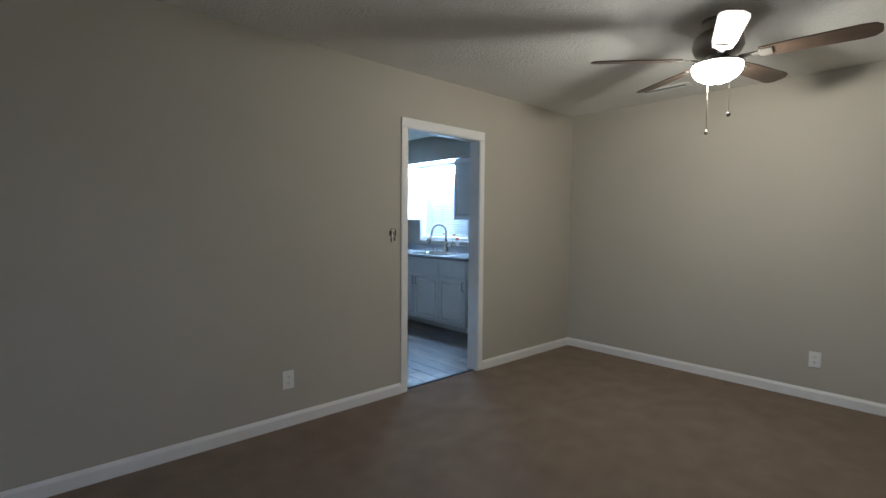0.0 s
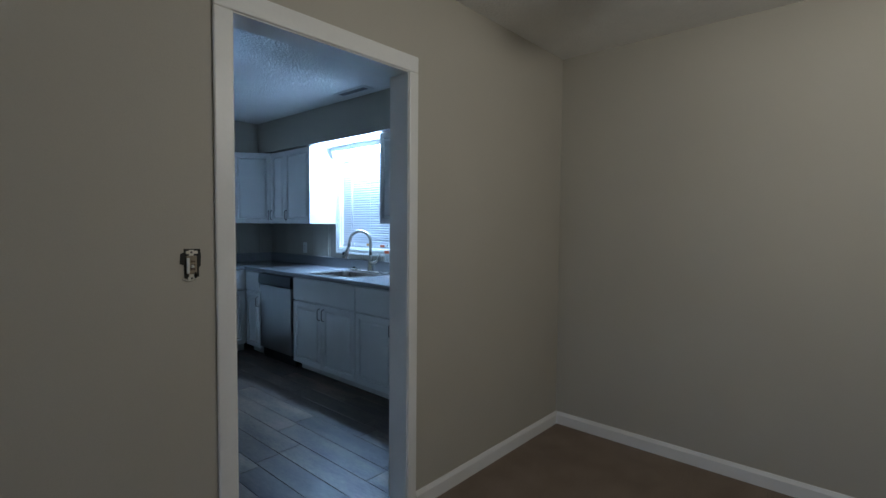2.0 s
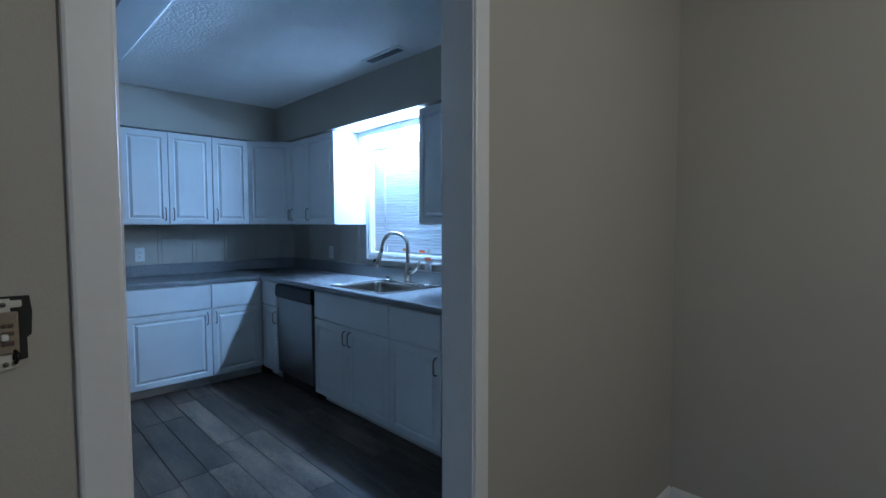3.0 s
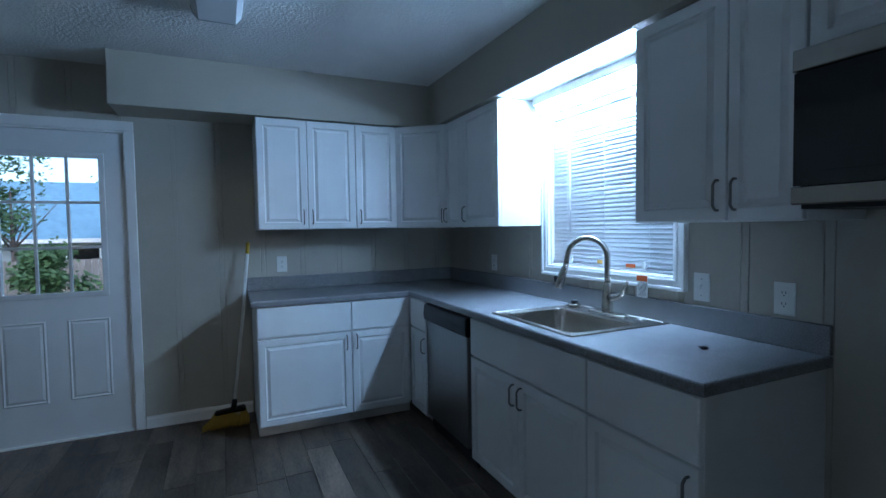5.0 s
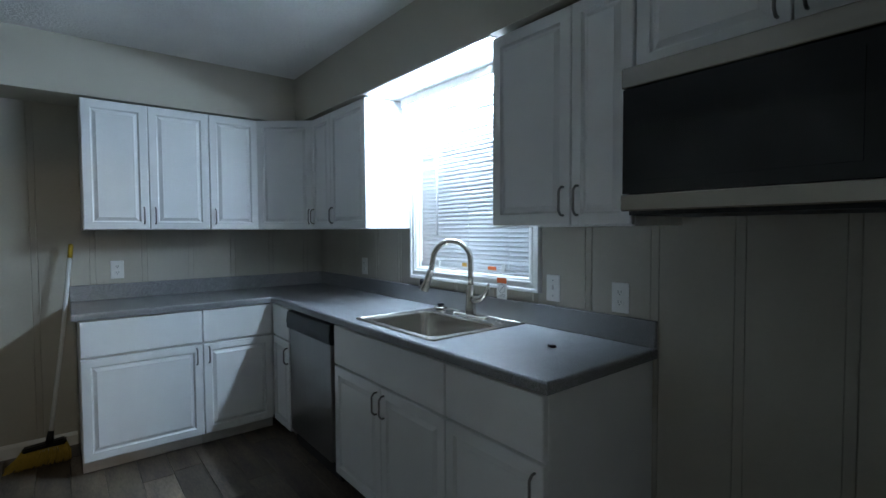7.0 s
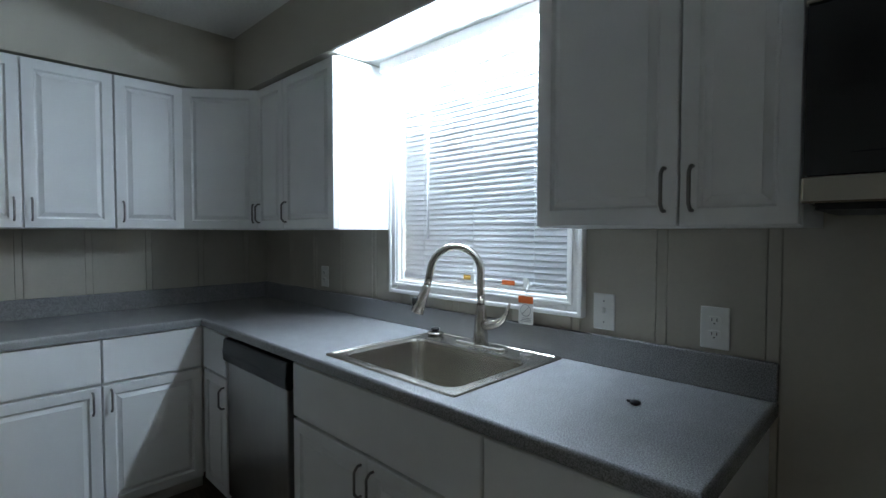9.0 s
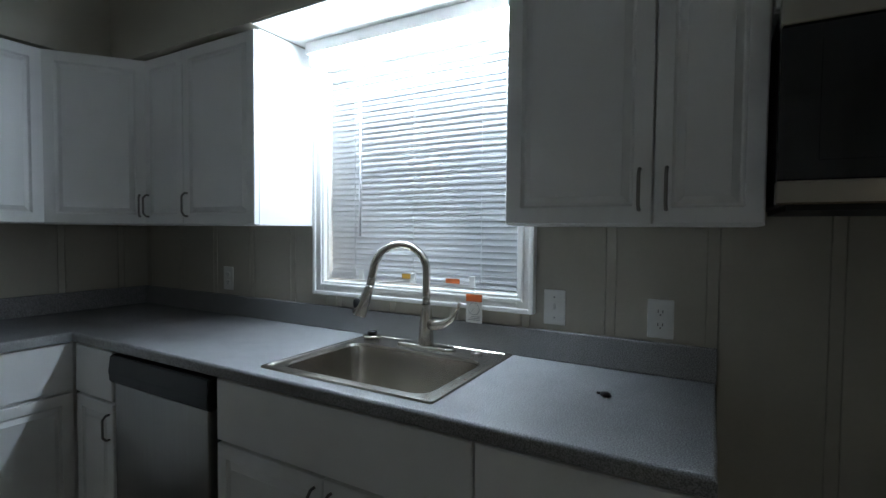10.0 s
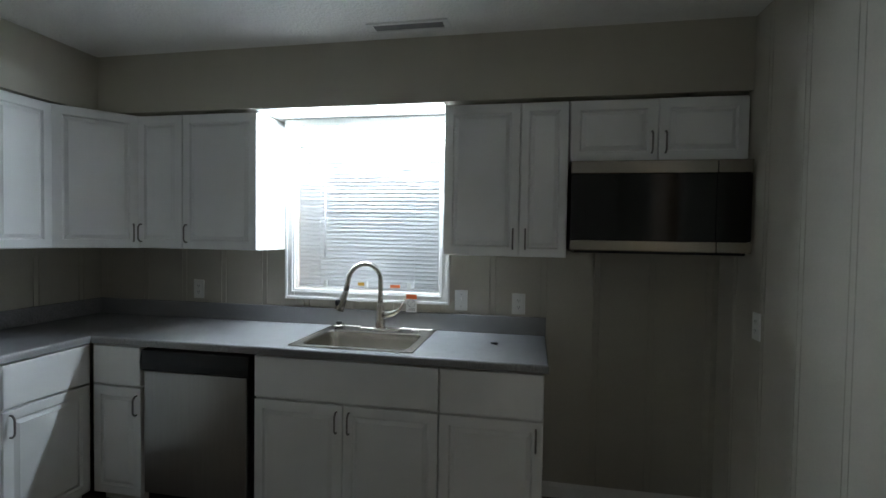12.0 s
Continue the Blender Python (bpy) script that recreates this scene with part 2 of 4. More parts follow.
# ---- structure ----
setting("floor_living_room", a_box(XL0 - .15, XL, YL0 - .15, YP0 + 0.045, -0.12, 0.0), M_CARPET, "worn brown cut-pile carpet wall to wall", "carpet")
floor_k = setting("floor_kitchen", a_box(XK0, XW, YP0 + 0.045, YF, -0.12, -0.006), M_SUB, "dark grey-brown vinyl plank kitchen floor", "floor")
setting("ceiling_living_room", a_box(XL0 - .15, XL + .2, YL0 - .15, YP0 + .05, H, H + .12), M_CEIL, "white sprayed-texture living room ceiling", "ceiling")
setting("ceiling_kitchen", a_box(XK0 - .12, XW + .2, YP0 + .05, YF + .2, H, H + .12), M_CEIL, "white sprayed-texture kitchen ceiling", "ceiling")
setting("wall_partition", walled(bmesh.new(), "x", XL0 - .15, XW + .2, YP0, YP1 - .006, -.1, H, [(DX0 - .018, DX1 + .018, -.2, DH + .018)]), M_WALL, "greige painted wall with a cased doorway", "wall")
setting("wall_living_east", a_box(XL, XL + .2, YL0 - .15, YP0, -.1, H), M_WALL, "plain greige painted living room wall", "wall")
setting("wall_living_south", a_box(XL0, XL, YL0 - .15, YL0, -.1, H), M_WALL, "plain greige painted wall", "wall")
setting("wall_living_west", walled(bmesh.new(), "y", YL0, YP0, XL0 - .15, XL0, -.1, H, [(-.8, 2.0, .6, 2.1)]), M_WALL, "greige painted wall with a window opening", "wall")
WY0, WY1, WZ0, WZ1 = 5.209, 6.121, 1.128, 2.05
wall_e = setting("wall_kitchen_east", walled(bmesh.new(), "y", YP1 - .006, YF + .2, XW + .006, XW + .2, -.1, H, [(WY0, WY1, WZ0, WZ1)]), M_GROOVE, "greige painted grooved panel wall with a window", "wall")
DOX0, DOX1, DOH = 2.185, 3.025, 2.05
wall_n = setting("wall_kitchen_north", walled(bmesh.new(), "x", XK0 - .12, XW + .006, YF + .006, YF + .16, -.1, H, [(DOX0, DOX1, -.2, DOH)]), M_GROOVE, "greige painted grooved panel wall with a back door", "wall")
setting("wall_kitchen_west", a_box(XK0 - .12, XK0, YP1 - .006, YF + .006, -.1, H), M_WALL, "plain greige painted wall", "wall")
wall_pk = setting("wall_partition_kitchen_face", walled(bmesh.new(), "x", XK0, XW + .006, YP1 - .006, YP1 - .003, 0, H, [(DX0 - .018, DX1 + .018, -.2, DH + .018)]), M_GROOVE, "thin panel backing on the kitchen side", "wall")

bm = bmesh.new()
SX, SY, SL = 5.112, 7.205, 3.0
box(bm, SX, XW + .006, YP1, SY, SZ, H + .01)
box(bm, SL, XW + .006, SY, YF + .006, SZ, H + .01)
setting("soffit", bm, M_WALL, "greige painted boxed soffit above the wall cabinets", "soffit")
setting("soffit_lining", a_box(SX + .004, XW - .002, 5.14, 6.186, SZ - .006, SZ - .001), M_TRIM, "white board under the soffit above the window", "trim")

# doorway lining and casing
bm = bmesh.new()
box(bm, DX0 - .018, DX0, YP0 - .003, YP1 + .004, 0, DH)
box(bm, DX1, DX1 + .018, YP0 - .003, YP1 + .004, 0, DH)
box(bm, DX0 - .018, DX1 + .018, YP0 - .003, YP1 + .004, DH, DH + .018)
setting("door_frame", bm, M_TRIM, "white painted door lining", "door frame")


def casing(name, y0, y1):
    w = 0.068
    bm = bmesh.new()
    box(bm, DX0 - w, DX0 - .004, y0, y1, 0, DH + .004, .006, 2)
    box(bm, DX1 + .004, DX1 + w - .008, y0, y1, 0, DH + .004, .006, 2)
    box(bm, DX0 - w, DX1 + w - .008, y0, y1, DH + .004, DH + w + .01, .006, 2)
    setting(name, bm, M_TRIM, "white painted door casing", "trim")


casing("trim_doorway_living", YP0 - .013, YP0)
casing("trim_doorway_kitchen", YP1, YP1 + .016)
setting("threshold", a_box(DX0, DX1, YP0 + .03, YP0 + .058, -.004, .004, .003), M_SUB, "thin dark strip between carpet and planks", "threshold")


def skirting(name, x0, y0, x1, y1, h=.083, t=.014):
    """Baseboard from one point to the other; its thickness lies to the left of the way."""
    d = Vector((x1 - x0, y1 - y0, 0))
    n = d.length
    prof = [(0, 0), (0, h), (t * .35, h), (t * .6, h - .008), (t, h - .02), (t, 0)]
    bm = bmesh.new()
    ends = [[bm.verts.new((u, p, q)) for p, q in prof] for u in (0, n)]
    for i in range(len(prof)):
        j = (i + 1) % len(prof)
        bm.faces.new((ends[0][i], ends[0][j], ends[1][j], ends[1][i]))
    bm.faces.new(ends[0])
    bm.faces.new(ends[1][::-1])
    ob = setting(name, bm, M_TRIM, "white painted baseboard", "baseboard")
    ob.matrix_world = Matrix.Translation((x0, y0, 0)) @ Matrix.Rotation(math.atan2(d.y, d.x), 4, "Z")


skirting("baseboard_living_1", DX0 - .062, YP0, XL0, YP0)
skirting("baseboard_living_2", XL, YP0, DX1 + .062, YP0)
skirting("baseboard_living_3", XL, YL0, XL, YP0 - .014)
skirting("baseboard_living_4", XL0, YL0, XL, YL0)
skirting("baseboard_kitchen_1", 3.775, YF, 3.085, YF)
skirting("baseboard_kitchen_2", XW, YP1 + .014, XW, 4.61)
skirting("baseboard_kitchen_3", DX1 + .062, YP1, XW, YP1)


# ---- cabinets ----
def front(w, h, t=.019, raised=True):
    """A cabinet front: a frame, a moulded groove and a raised field; x across, z up, facing -y, from the lower left corner."""
    bm = bmesh.new()
    box(bm, 0, w, -t, 0, 0, h)
    f = min(bm.faces, key=lambda q: q.calc_center_median().y)
    if raised:
        rail = min(.058, w * .22, h * .28)
        bmesh.ops.inset_region(bm, faces=[f], thickness=.004, depth=.003)
        bmesh.ops.inset_region(bm, faces=[f], thickness=rail, depth=0)
        bmesh.ops.inset_region(bm, faces=[f], thickness=.003, depth=-.006)
        bmesh.ops.inset_region(bm, faces=[f], thickness=.006, depth=-.006)
        bmesh.ops.inset_region(bm, faces=[f], thickness=.006, depth=0)
        bmesh.ops.inset_region(bm, faces=[f], thickness=.022, depth=.010)
        bmesh.ops.inset_region(bm, faces=[f], thickness=.002, depth=.002)
    else:
        bmesh.ops.inset_region(bm, faces=[f], thickness=.005, depth=.004)
    return bm


def pull(length=.1, r=.0045, out=.028):
    """An upright bow handle; its feet on y = 0, standing out towards -y."""
    h = length / 2
    pts = [(0, 0, -h), (0, -out * .45, -h), (0, -out * .6, -h + .002), (0, -out * .96, -h + .014), (0, -out, -h + .018), (0, -out, h - .018), (0, -out * .96, h - .014), (0, -out * .6, h - .002), (0, -out * .45, h), (0, 0, h)]
    return a_tube(pts, r, 8)


PULL = mesh_of("handle", pull(), M_DARKMETAL)


def cabinet_front(cab, name, x, z, w, h, y, handle=None, raised=True):
    d = part(name, front(w, h, raised=raised), M_CAB, cab)
    d.location = (x, y, z)
    if handle:
        hd = new("handle", PULL)
        hd.parent = d
        hd.location = (handle[0], -.021, handle[1])
        hd["label"] = "dull grey metal bow handle"
    return d


GAP = .005


def wall_cabinet(m, w, z0, z1, doors, label, depth=.312, group="wall cabinets"):
    """Wall cabinet; origin at its lower left front carcass corner; doors: (width share start, end, handle side)."""
    cab = thing("wall_cabinet", label, "cabinet", m, group)
    h = z1 - z0
    part("body", a_box(0, w, 0, depth, 0, h, .0015), M_CAB, cab)
    for a, b, side in doors:
        dw = b - a - GAP
        hx = {"l": .028, "r": dw - .028}[side]
        cabinet_front(cab, "door", a + GAP / 2, .004, dw, h - .012, 0, (hx, .085))
    return cab


def base_cabinet(m, w, label, fronts, depth=.60, toe=.07, z1=.876, group="base cabinets", hollow=False):
    """Base cabinet on a recessed toe board; fronts: (kind, x0, x1, z0, z1, handle)."""
    cab = thing("base_cabinet", label, "cabinet", m, group)
    if hollow:
        for name, b in (("end_panel", (0, .016, 0, depth)), ("end_panel", (w - .016, w, 0, depth)), ("face_frame", (.0165, w - .0165, 0, .016)), ("back_panel", (.0165, w - .0165, depth - .01, depth))):
            part(name, a_box(*b, .095, z1), M_CAB, cab)
        part("bottom_panel", a_box(.0165, w - .0165, .0165, depth - .0105, .095, .111), M_CAB, cab)
    else:
        part("body", a_box(0, w, 0, depth, .095, z1, .0015), M_CAB, cab)
    part("toe_board", a_box(0.001, w - .001, toe, toe + .016, 0, .0955), M_CABIN, cab)
    part("side_panel", a_box(0, .016, toe + .016, depth, 0, .0955), M_CAB, cab)
    for kind, a, b, c, d, handle in fronts:
        cabinet_front(cab, kind, a + GAP / 2, c, b - a - GAP, d - c, 0, handle, raised=(kind == "door"))
    return cab


FY, FX = 7.212, 5.149          # carcass fronts of the wall cabinets: north run, east run
EAST = -90


def on_east(y, z, x=FX):
    return pose(x, y, z, 0, 0, EAST)


UZ0, UZ1 = 1.37, 2.140
wall_cabinet(pose(3.83, FY, UZ0), .682, UZ0, UZ1, [(0, .335, "r"), (.335, .682, "l")], "white raised-panel double wall cabinet under the soffit", YF - FY - .002)
wall_cabinet(pose(4.514, FY, UZ0), .316, UZ0, UZ1, [(0, .316, "l")], "narrow white raised-panel wall cabinet", YF - FY - .002)
# diagonal corner cabinet
cab = thing("corner_wall_cabinet", "white corner wall cabinet with a slanting raised-panel door", "cabinet", pose(4.832, FY, UZ0), "wall cabinets")
bm = bmesh.new()
cx, cy = XW - 4.832 - .002, YF - FY - .002
poly = [(0, cy), (0, 0), (FX - 4.832, 6.955 - FY), (cx, 6.955 - FY), (cx, cy)]
lo = [bm.verts.new((x, y, 0)) for x, y in poly]
hi = [bm.verts.new((x, y, UZ1 - UZ0)) for x, y in poly]
bm.faces.new(lo)
bm.faces.new(hi)
for i in range(5):
    bm.faces.new((lo[i], lo[(i + 1) % 5], hi[(i + 1) % 5], hi[i]))
part("body", bm, M_CAB, cab)
dl = math.hypot(FX - 4.832, 6.955 - FY)
d = cabinet_front(cab, "door", 0, .004, dl - .012, UZ1 - UZ0 - .012, 0, (dl - .042, .085))
ang = math.atan2(6.955 - FY, FX - 4.832)
d.matrix_basis = Matrix.Translation((.006 * math.cos(ang), .006 * math.sin(ang), .004)) @ Matrix.Rotation(ang, 4, "Z")
wall_cabinet(on_east(6.953, UZ0), .765, UZ0, UZ1, [(0, .298, "l"), (.298, .765, "l")], "white raised-panel wall cabinet beside the window", XW - FX - .002)
wall_cabinet(on_east(5.136, UZ0), .62, UZ0, UZ1, [(0, .388, "r"), (.388, .62, "l")], "white raised-panel wall cabinet beside the microwave", XW - FX - .002)
cab = wall_cabinet(on_east(4.512, 1.838), .795, 1.838, UZ1, [(0, .405, "r"), (.405, .795, "l")], "short white double wall cabinet above the microwave", XW - FX - .002)

BX, BY = 4.852, 6.985          # carcass fronts of the base cabinets
DZ0, DZ1, RZ0, RZ1 = .085, .655, .667, .868
base_cabinet(pose(3.787, BY, 0), .613, "white base cabinet with a drawer front above a wide door",
             [("drawer_front", 0, .613, RZ0, RZ1, None), ("door", 0, .613, DZ0, DZ1, (.575, .50))], YF - BY - .002, .055)
base_cabinet(pose(4.402, BY, 0), .448, "white corner base cabinet with a drawer front above a door",
             [("drawer_front", 0, .43, RZ0, RZ1, None), ("door", 0, .43, DZ0, DZ1, (.03, .50))], YF - BY - .002, .055)
base_cabinet(on_east(6.966, 0, BX), .312, "narrow white base cabinet beside the dishwasher",
             [("drawer_front", .02, .312, RZ0, RZ1, None), ("door", .02, .312, DZ0, DZ1, (.265, .48))], XW - BX - .002)
base_cabinet(on_east(6.012, 0, BX), .926, "white sink base cabinet with two doors and a false drawer front",
             [("drawer_front", 0, .926, RZ0, RZ1, None), ("door", 0, .463, DZ0, DZ1, (.43, .49)), ("door", .463, .926, DZ0, DZ1, (.03, .49))], XW - BX - .002, hollow=True)
base_cabinet(on_east(5.084, 0, BX), .468, "white end base cabinet with a drawer front above a door",
             [("drawer_front", 0, .468, RZ0, RZ1, None), ("door", 0, .468, DZ0, DZ1, (.432, .49))], XW - BX - .002)

# ---- worktop ----
CT, CB = .915, .877
SK = (4.89, 5.43, 5.237, 5.848)   # cut-out for the sink
CFX, CFY, CE, CL = 4.822, 6.95, 4.598, 3.757
top = thing("countertop", "grey speckled laminate L-shaped countertop on the base cabinets", "countertop", pose(0, 0, 0))
bm = bmesh.new()
xs, ys = [CL, CFX, SK[0], SK[1], XW - .003], [CE, SK[2], SK[3], CFY, YF - .003]
for i in range(4):
    for j in range(4):
        if (i == 0 and j < 3) or (i == 2 and j == 1):
            continue
        bm.faces.new([bm.verts.new((x, y, CT)) for x, y in ((xs[i], ys[j]), (xs[i + 1], ys[j]), (xs[i + 1], ys[j + 1]), (xs[i], ys[j + 1]))])
bmesh.ops.remove_doubles(bm, verts=bm.verts, dist=1e-5)
bmesh.ops.dissolve_limit(bm, angle_limit=.01, verts=bm.verts, edges=bm.edges)
ext = bmesh.ops.extrude_face_region(bm, geom=bm.faces[:])
bmesh.ops.translate(bm, verts=[g for g in ext["geom"] if isinstance(g, bmesh.types.BMVert)], vec=(0, 0, CB - CT))
bmesh.ops.recalc_face_normals(bm, faces=bm.faces)
rim = [e for e in bm.edges if all(abs(v.co.z - CT) < 1e-4 for v in e.verts) and
       (all(abs(v.co.x - CFX) < 1e-3 for v in e.verts) or all(abs(v.co.y - CFY) < 1e-3 for v in e.verts) or all(abs(v.co.y - CE) < 1e-3 for v in e.verts) or all(abs(v.co.x - CL) < 1e-3 for v in e.verts))]
bmesh.ops.bevel(bm, geom=rim, offset=.011, segments=4, affect="EDGES", profile=.5)
part("worktop", bm, M_COUNTER, top)
part("backsplash", a_box(XW - .022, XW - .002, CE, YF - .024, CT, CT + .102, .004, 2), M_COUNTER, top)
part("backsplash", a_box(CL, XW - .002, YF - .022, YF - .002, CT, CT + .102, .004, 2), M_COUNTER, top)

# ---- sink ----
sink = thing("kitchen_sink", "single-bowl stainless steel drop-in sink in the countertop", "sink", pose(0, 0, CT))


def round_rect(x0, x1, y0, y1, r, n=5):
    pts = []
    for cx, cy, a0 in ((x1 - r, y1 - r, 0), (x0 + r, y1 - r, 90), (x0 + r, y0 + r, 180), (x1 - r, y0 + r, 270)):
        for k in range(n + 1):
            a = radians(a0 + 90 * k / n)
            pts.append((cx + r * math.cos(a), cy + r * math.sin(a)))
    return pts


def lofted(loops, smooth=True, cap_end=True):
    bm = bmesh.new()
    rings = [[bm.verts.new(p) for p in lp] for lp in loops]
    n = len(rings[0])
    for a, b in zip(rings, rings[1:]):
        for k in range(n):
            bm.faces.new((a[k], a[(k + 1) % n], b[(k + 1) % n], b[k])).smooth = smooth
    if cap_end:
        bm.faces.new(rings[-1])
    return bm


def ring_at(x0, x1, y0, y1, r, z):
    return [(x, y, z) for x, y in round_rect(x0, x1, y0, y1, r)]


sx0, sx1, sy0, sy1 = 4.875, 5.436, 5.222, 5.862
bx0, bx1, by0, by1 = 4.912, 5.295, 5.265, 5.818
part("rim", lofted([ring_at(sx0, sx1, sy0, sy1, .012, 0.0005), ring_at(sx0 + .002, sx1 - .002, sy0 + .002, sy1 - .002, .012, .006), ring_at(sx0 + .014, sx1 - .014, sy0 + .014, sy1 - .014, .012, .007),
                    ring_at(sx0 + .018, sx1 - .018, sy0 + .018, sy1 - .018, .012, .004), ring_at(bx0, bx1, by0, by1, .055, .004), ring_at(bx0 + .004, bx1 - .004, by0 + .004, by1 - .004, .055, -.004)], smooth=False, cap_end=False), M_SINK, sink)
part("bowl", lofted([ring_at(bx0 + .004, bx1 - .004, by0 + .004, by1 - .004, .055, -.004), ring_at(bx0 + .010, bx1 - .010, by0 + .010, by1 - .010, .055, -.05), ring_at(bx0 + .016, bx1 - .016, by0 + .016, by1 - .016, .055, -.150),
                     ring_at(bx0 + .026, bx1 - .026, by0 + .026, by1 - .026, .05, -.170), ring_at(bx0 + .05, bx1 - .05, by0 + .05, by1 - .05, .04, -.178)]), M_SINK, sink)
part("drain", lathe([(.045, -.177), (.045, -.174), (.036, -.176), (.012, -.178), (0, -.178)], 20, ((bx0 + bx1) / 2, (by0 + by1) / 2, 0)), M_NICKEL, sink)
part("hole_cover", lathe([(0.022, .004), (.022, .008), (.014, .011), (0, .011)], 20, (5.375, 5.335, 0)), M_DARKMETAL, sink, "dark round hole cover")

stop = thing("sink_stopper", "metal basket strainer with a black knob lying on the sink rim", "strainer", pose(5.375, 5.80, CT + .0065))
part("basket", lathe([(.026, 0), (.036, .005), (.038, .010), (.03, .014), (.012, .016), (0, .016)], 22), M_NICKEL, stop)
part("knob", lathe([(.008, .016), (.02, .022), (.021, .028), (.012, .032), (0, .032)], 18), M_BLACK, stop)

# ---- faucet ----
fau = thing("faucet", "brushed nickel gooseneck pull-down faucet on the sink deck", "faucet", pose(5.372, 5.545, CT + .004))
bm = lofted([[(x, y, 0) for x, y in round_rect(-.028, .028, -.125, .125, .0275, 8)], [(x, y, .006) for x, y in round_rect(-.028, .028, -.125, .125, .0275, 8)], [(x, y, .010) for x, y in round_rect(-.022, .022, -.119, .119, .0215, 8)]])
part("deck_plate", bm, M_NICKEL, fau)
part("body", lathe([(.029, .009), (.029, .03), (.027, .06), (.024, .10), (.019, .15), (.0165, .155), (.0165, .16)], 24), M_NICKEL, fau)
dv = Vector((-.655, .755, 0))
R = .098
pts = [Vector((0, 0, z)) for z in (.155, .20, .25, .285)]
pts += [dv * (R - R * math.cos(a)) + Vector((0, 0, .285 + R * math.sin(a))) for a in [math.pi * k / 16 for k in range(1, 16)]]
pts += [dv * (2 * R + .004) + Vector((0, 0, .27)), dv * (2 * R + .012) + Vector((0, 0, .235))]
part("spout", a_tube(pts, .0148, 16), M_NICKEL, fau)
hp = [dv * (2 * R + .012) + Vector((0, 0, .235)), dv * (2 * R + .014) + Vector((0, 0, .228)), dv * (2 * R + .026) + Vector((0, 0, .195)), dv * (2 * R + .052) + Vector((0, 0, .127)), dv * (2 * R + .053) + Vector((0, 0, .124))]
head = part("spray_head", a_tube(hp, [.013, .0175, .019, .0265, .024], 18), M_NICKEL, fau)
bq = dv * (2 * R + .058) + Vector((0, 0, .168))
part("button", lathe([(0, -.022), (.013, -.014), (.0155, 0), (.014, .014), (0, .022)], 14, tuple(bq)), M_BLACK, head)
pts = [(0, -.018, .085), (-.003, -.05, .088), (-.006, -.085, .098), (-.010, -.115, .118), (-.012, -.135, .148), (-.012, -.145, .178)]
part("lever", a_tube(pts, [.021, .020, .0165, .012, .008, .005], 14), M_NICKEL, fau)

# ---- dishwasher ----
dw = thing("dishwasher", "stainless steel dishwasher with a black control panel", "dishwasher", on_east(6.646, 0, BX - .006))
DWW = .626
part("body", a_box(.006, DWW - .006, .02, .58, .03, .868), M_BLACK, dw)
part("door", a_box(.012, DWW - .03, -.018, .02, .115, .752, .006, 2), M_DISH, dw, "brushed stainless door")
bm = bmesh.new()
prof = [(.02, .758), (-.022, .752), (-.034, .762), (-.036, .80), (-.030, .862), (.02, .868)]
ends = [[bm.verts.new((u, p, q)) for p, q in prof] for u in (.004, DWW - .012)]
for i in range(len(prof)):
    j = (i + 1) % len(prof)
    bm.faces.new((ends[0][i], ends[0][j], ends[1][j], ends[1][i]))
bm.faces.new(ends[0])
bm.faces.new(ends[1])
bmesh.ops.bevel(bm, geom=bm.edges[:], offset=.004, segments=2, affect="EDGES")
part("control_panel", bm, M_BLACK, dw, "black plastic control panel")
part("kick_plate", a_box(.012, DWW - .012, .03, .05, .005, .11), M_BLACK, dw)

# ---- microwave ----
mw = thing("microwave", "stainless and black glass over-the-range microwave under the short cabinet", "microwave", on_east(4.508, 1.40, 5.052))
MWW, MH = .783, .432
part("body", a_box(.004, MWW - .004, .028, XW - 5.052 - .003, .012, MH, .004), M_BLACK, mw)
door = part("door", a_box(.002, MWW - .148, .002, .03, .063, .370), M_GLASSBLACK, mw, "black glass door")
part("window", a_box(.07, MWW - .23, -.001, .003, .10, .34), M_GLASSBLACK, door)
part("control_panel", a_box(MWW - .146, MWW - .002, .002, .03, .063, .370), M_GLASSBLACK, mw)
part("top_strip", a_box(0, MWW - .146, -.006, .03, .372, MH, .004, 2), M_STEEL, mw, "brushed stainless strip")
part("top_strip", a_box(MWW - .144, MWW, -.006, .03, .372, MH, .004, 2), M_STEEL, mw, "brushed stainless strip")
part("bottom_strip", a_box(0, MWW - .146, -.006, .03, .012, .061, .004, 2), M_STEEL, mw, "brushed stainless strip")
part("bottom_strip", a_box(MWW - .144, MWW, -.006, .03, .012, .061, .004, 2), M_STEEL, mw, "brushed stainless strip")
part("vent_grille", a_box(.02, MWW - .02, .01, XW - 5.052 - .01, 0, .012), M_BLACK, mw)

# ---- window and blind ----
win = tagged(new("window_1"), "white framed window behind a closed blind", "window", kind="structure")


def picture_frame(y0, y1, z0, z1, w, x0, x1, r=.005):
    bm = bmesh.new()
    box(bm, x0, x1, y0, y0 + w, z0, z1, r, 2)
    box(bm, x0, x1, y1 - w, y1, z0, z1, r, 2)
    box(bm, x0, x1, y0 + w - .002, y1 - w + .002, z0, z0 + w, r, 2)
    box(bm, x0, x1, y0 + w - .002, y1 - w + .002, z1 - w, z1, r, 2)
    return bm


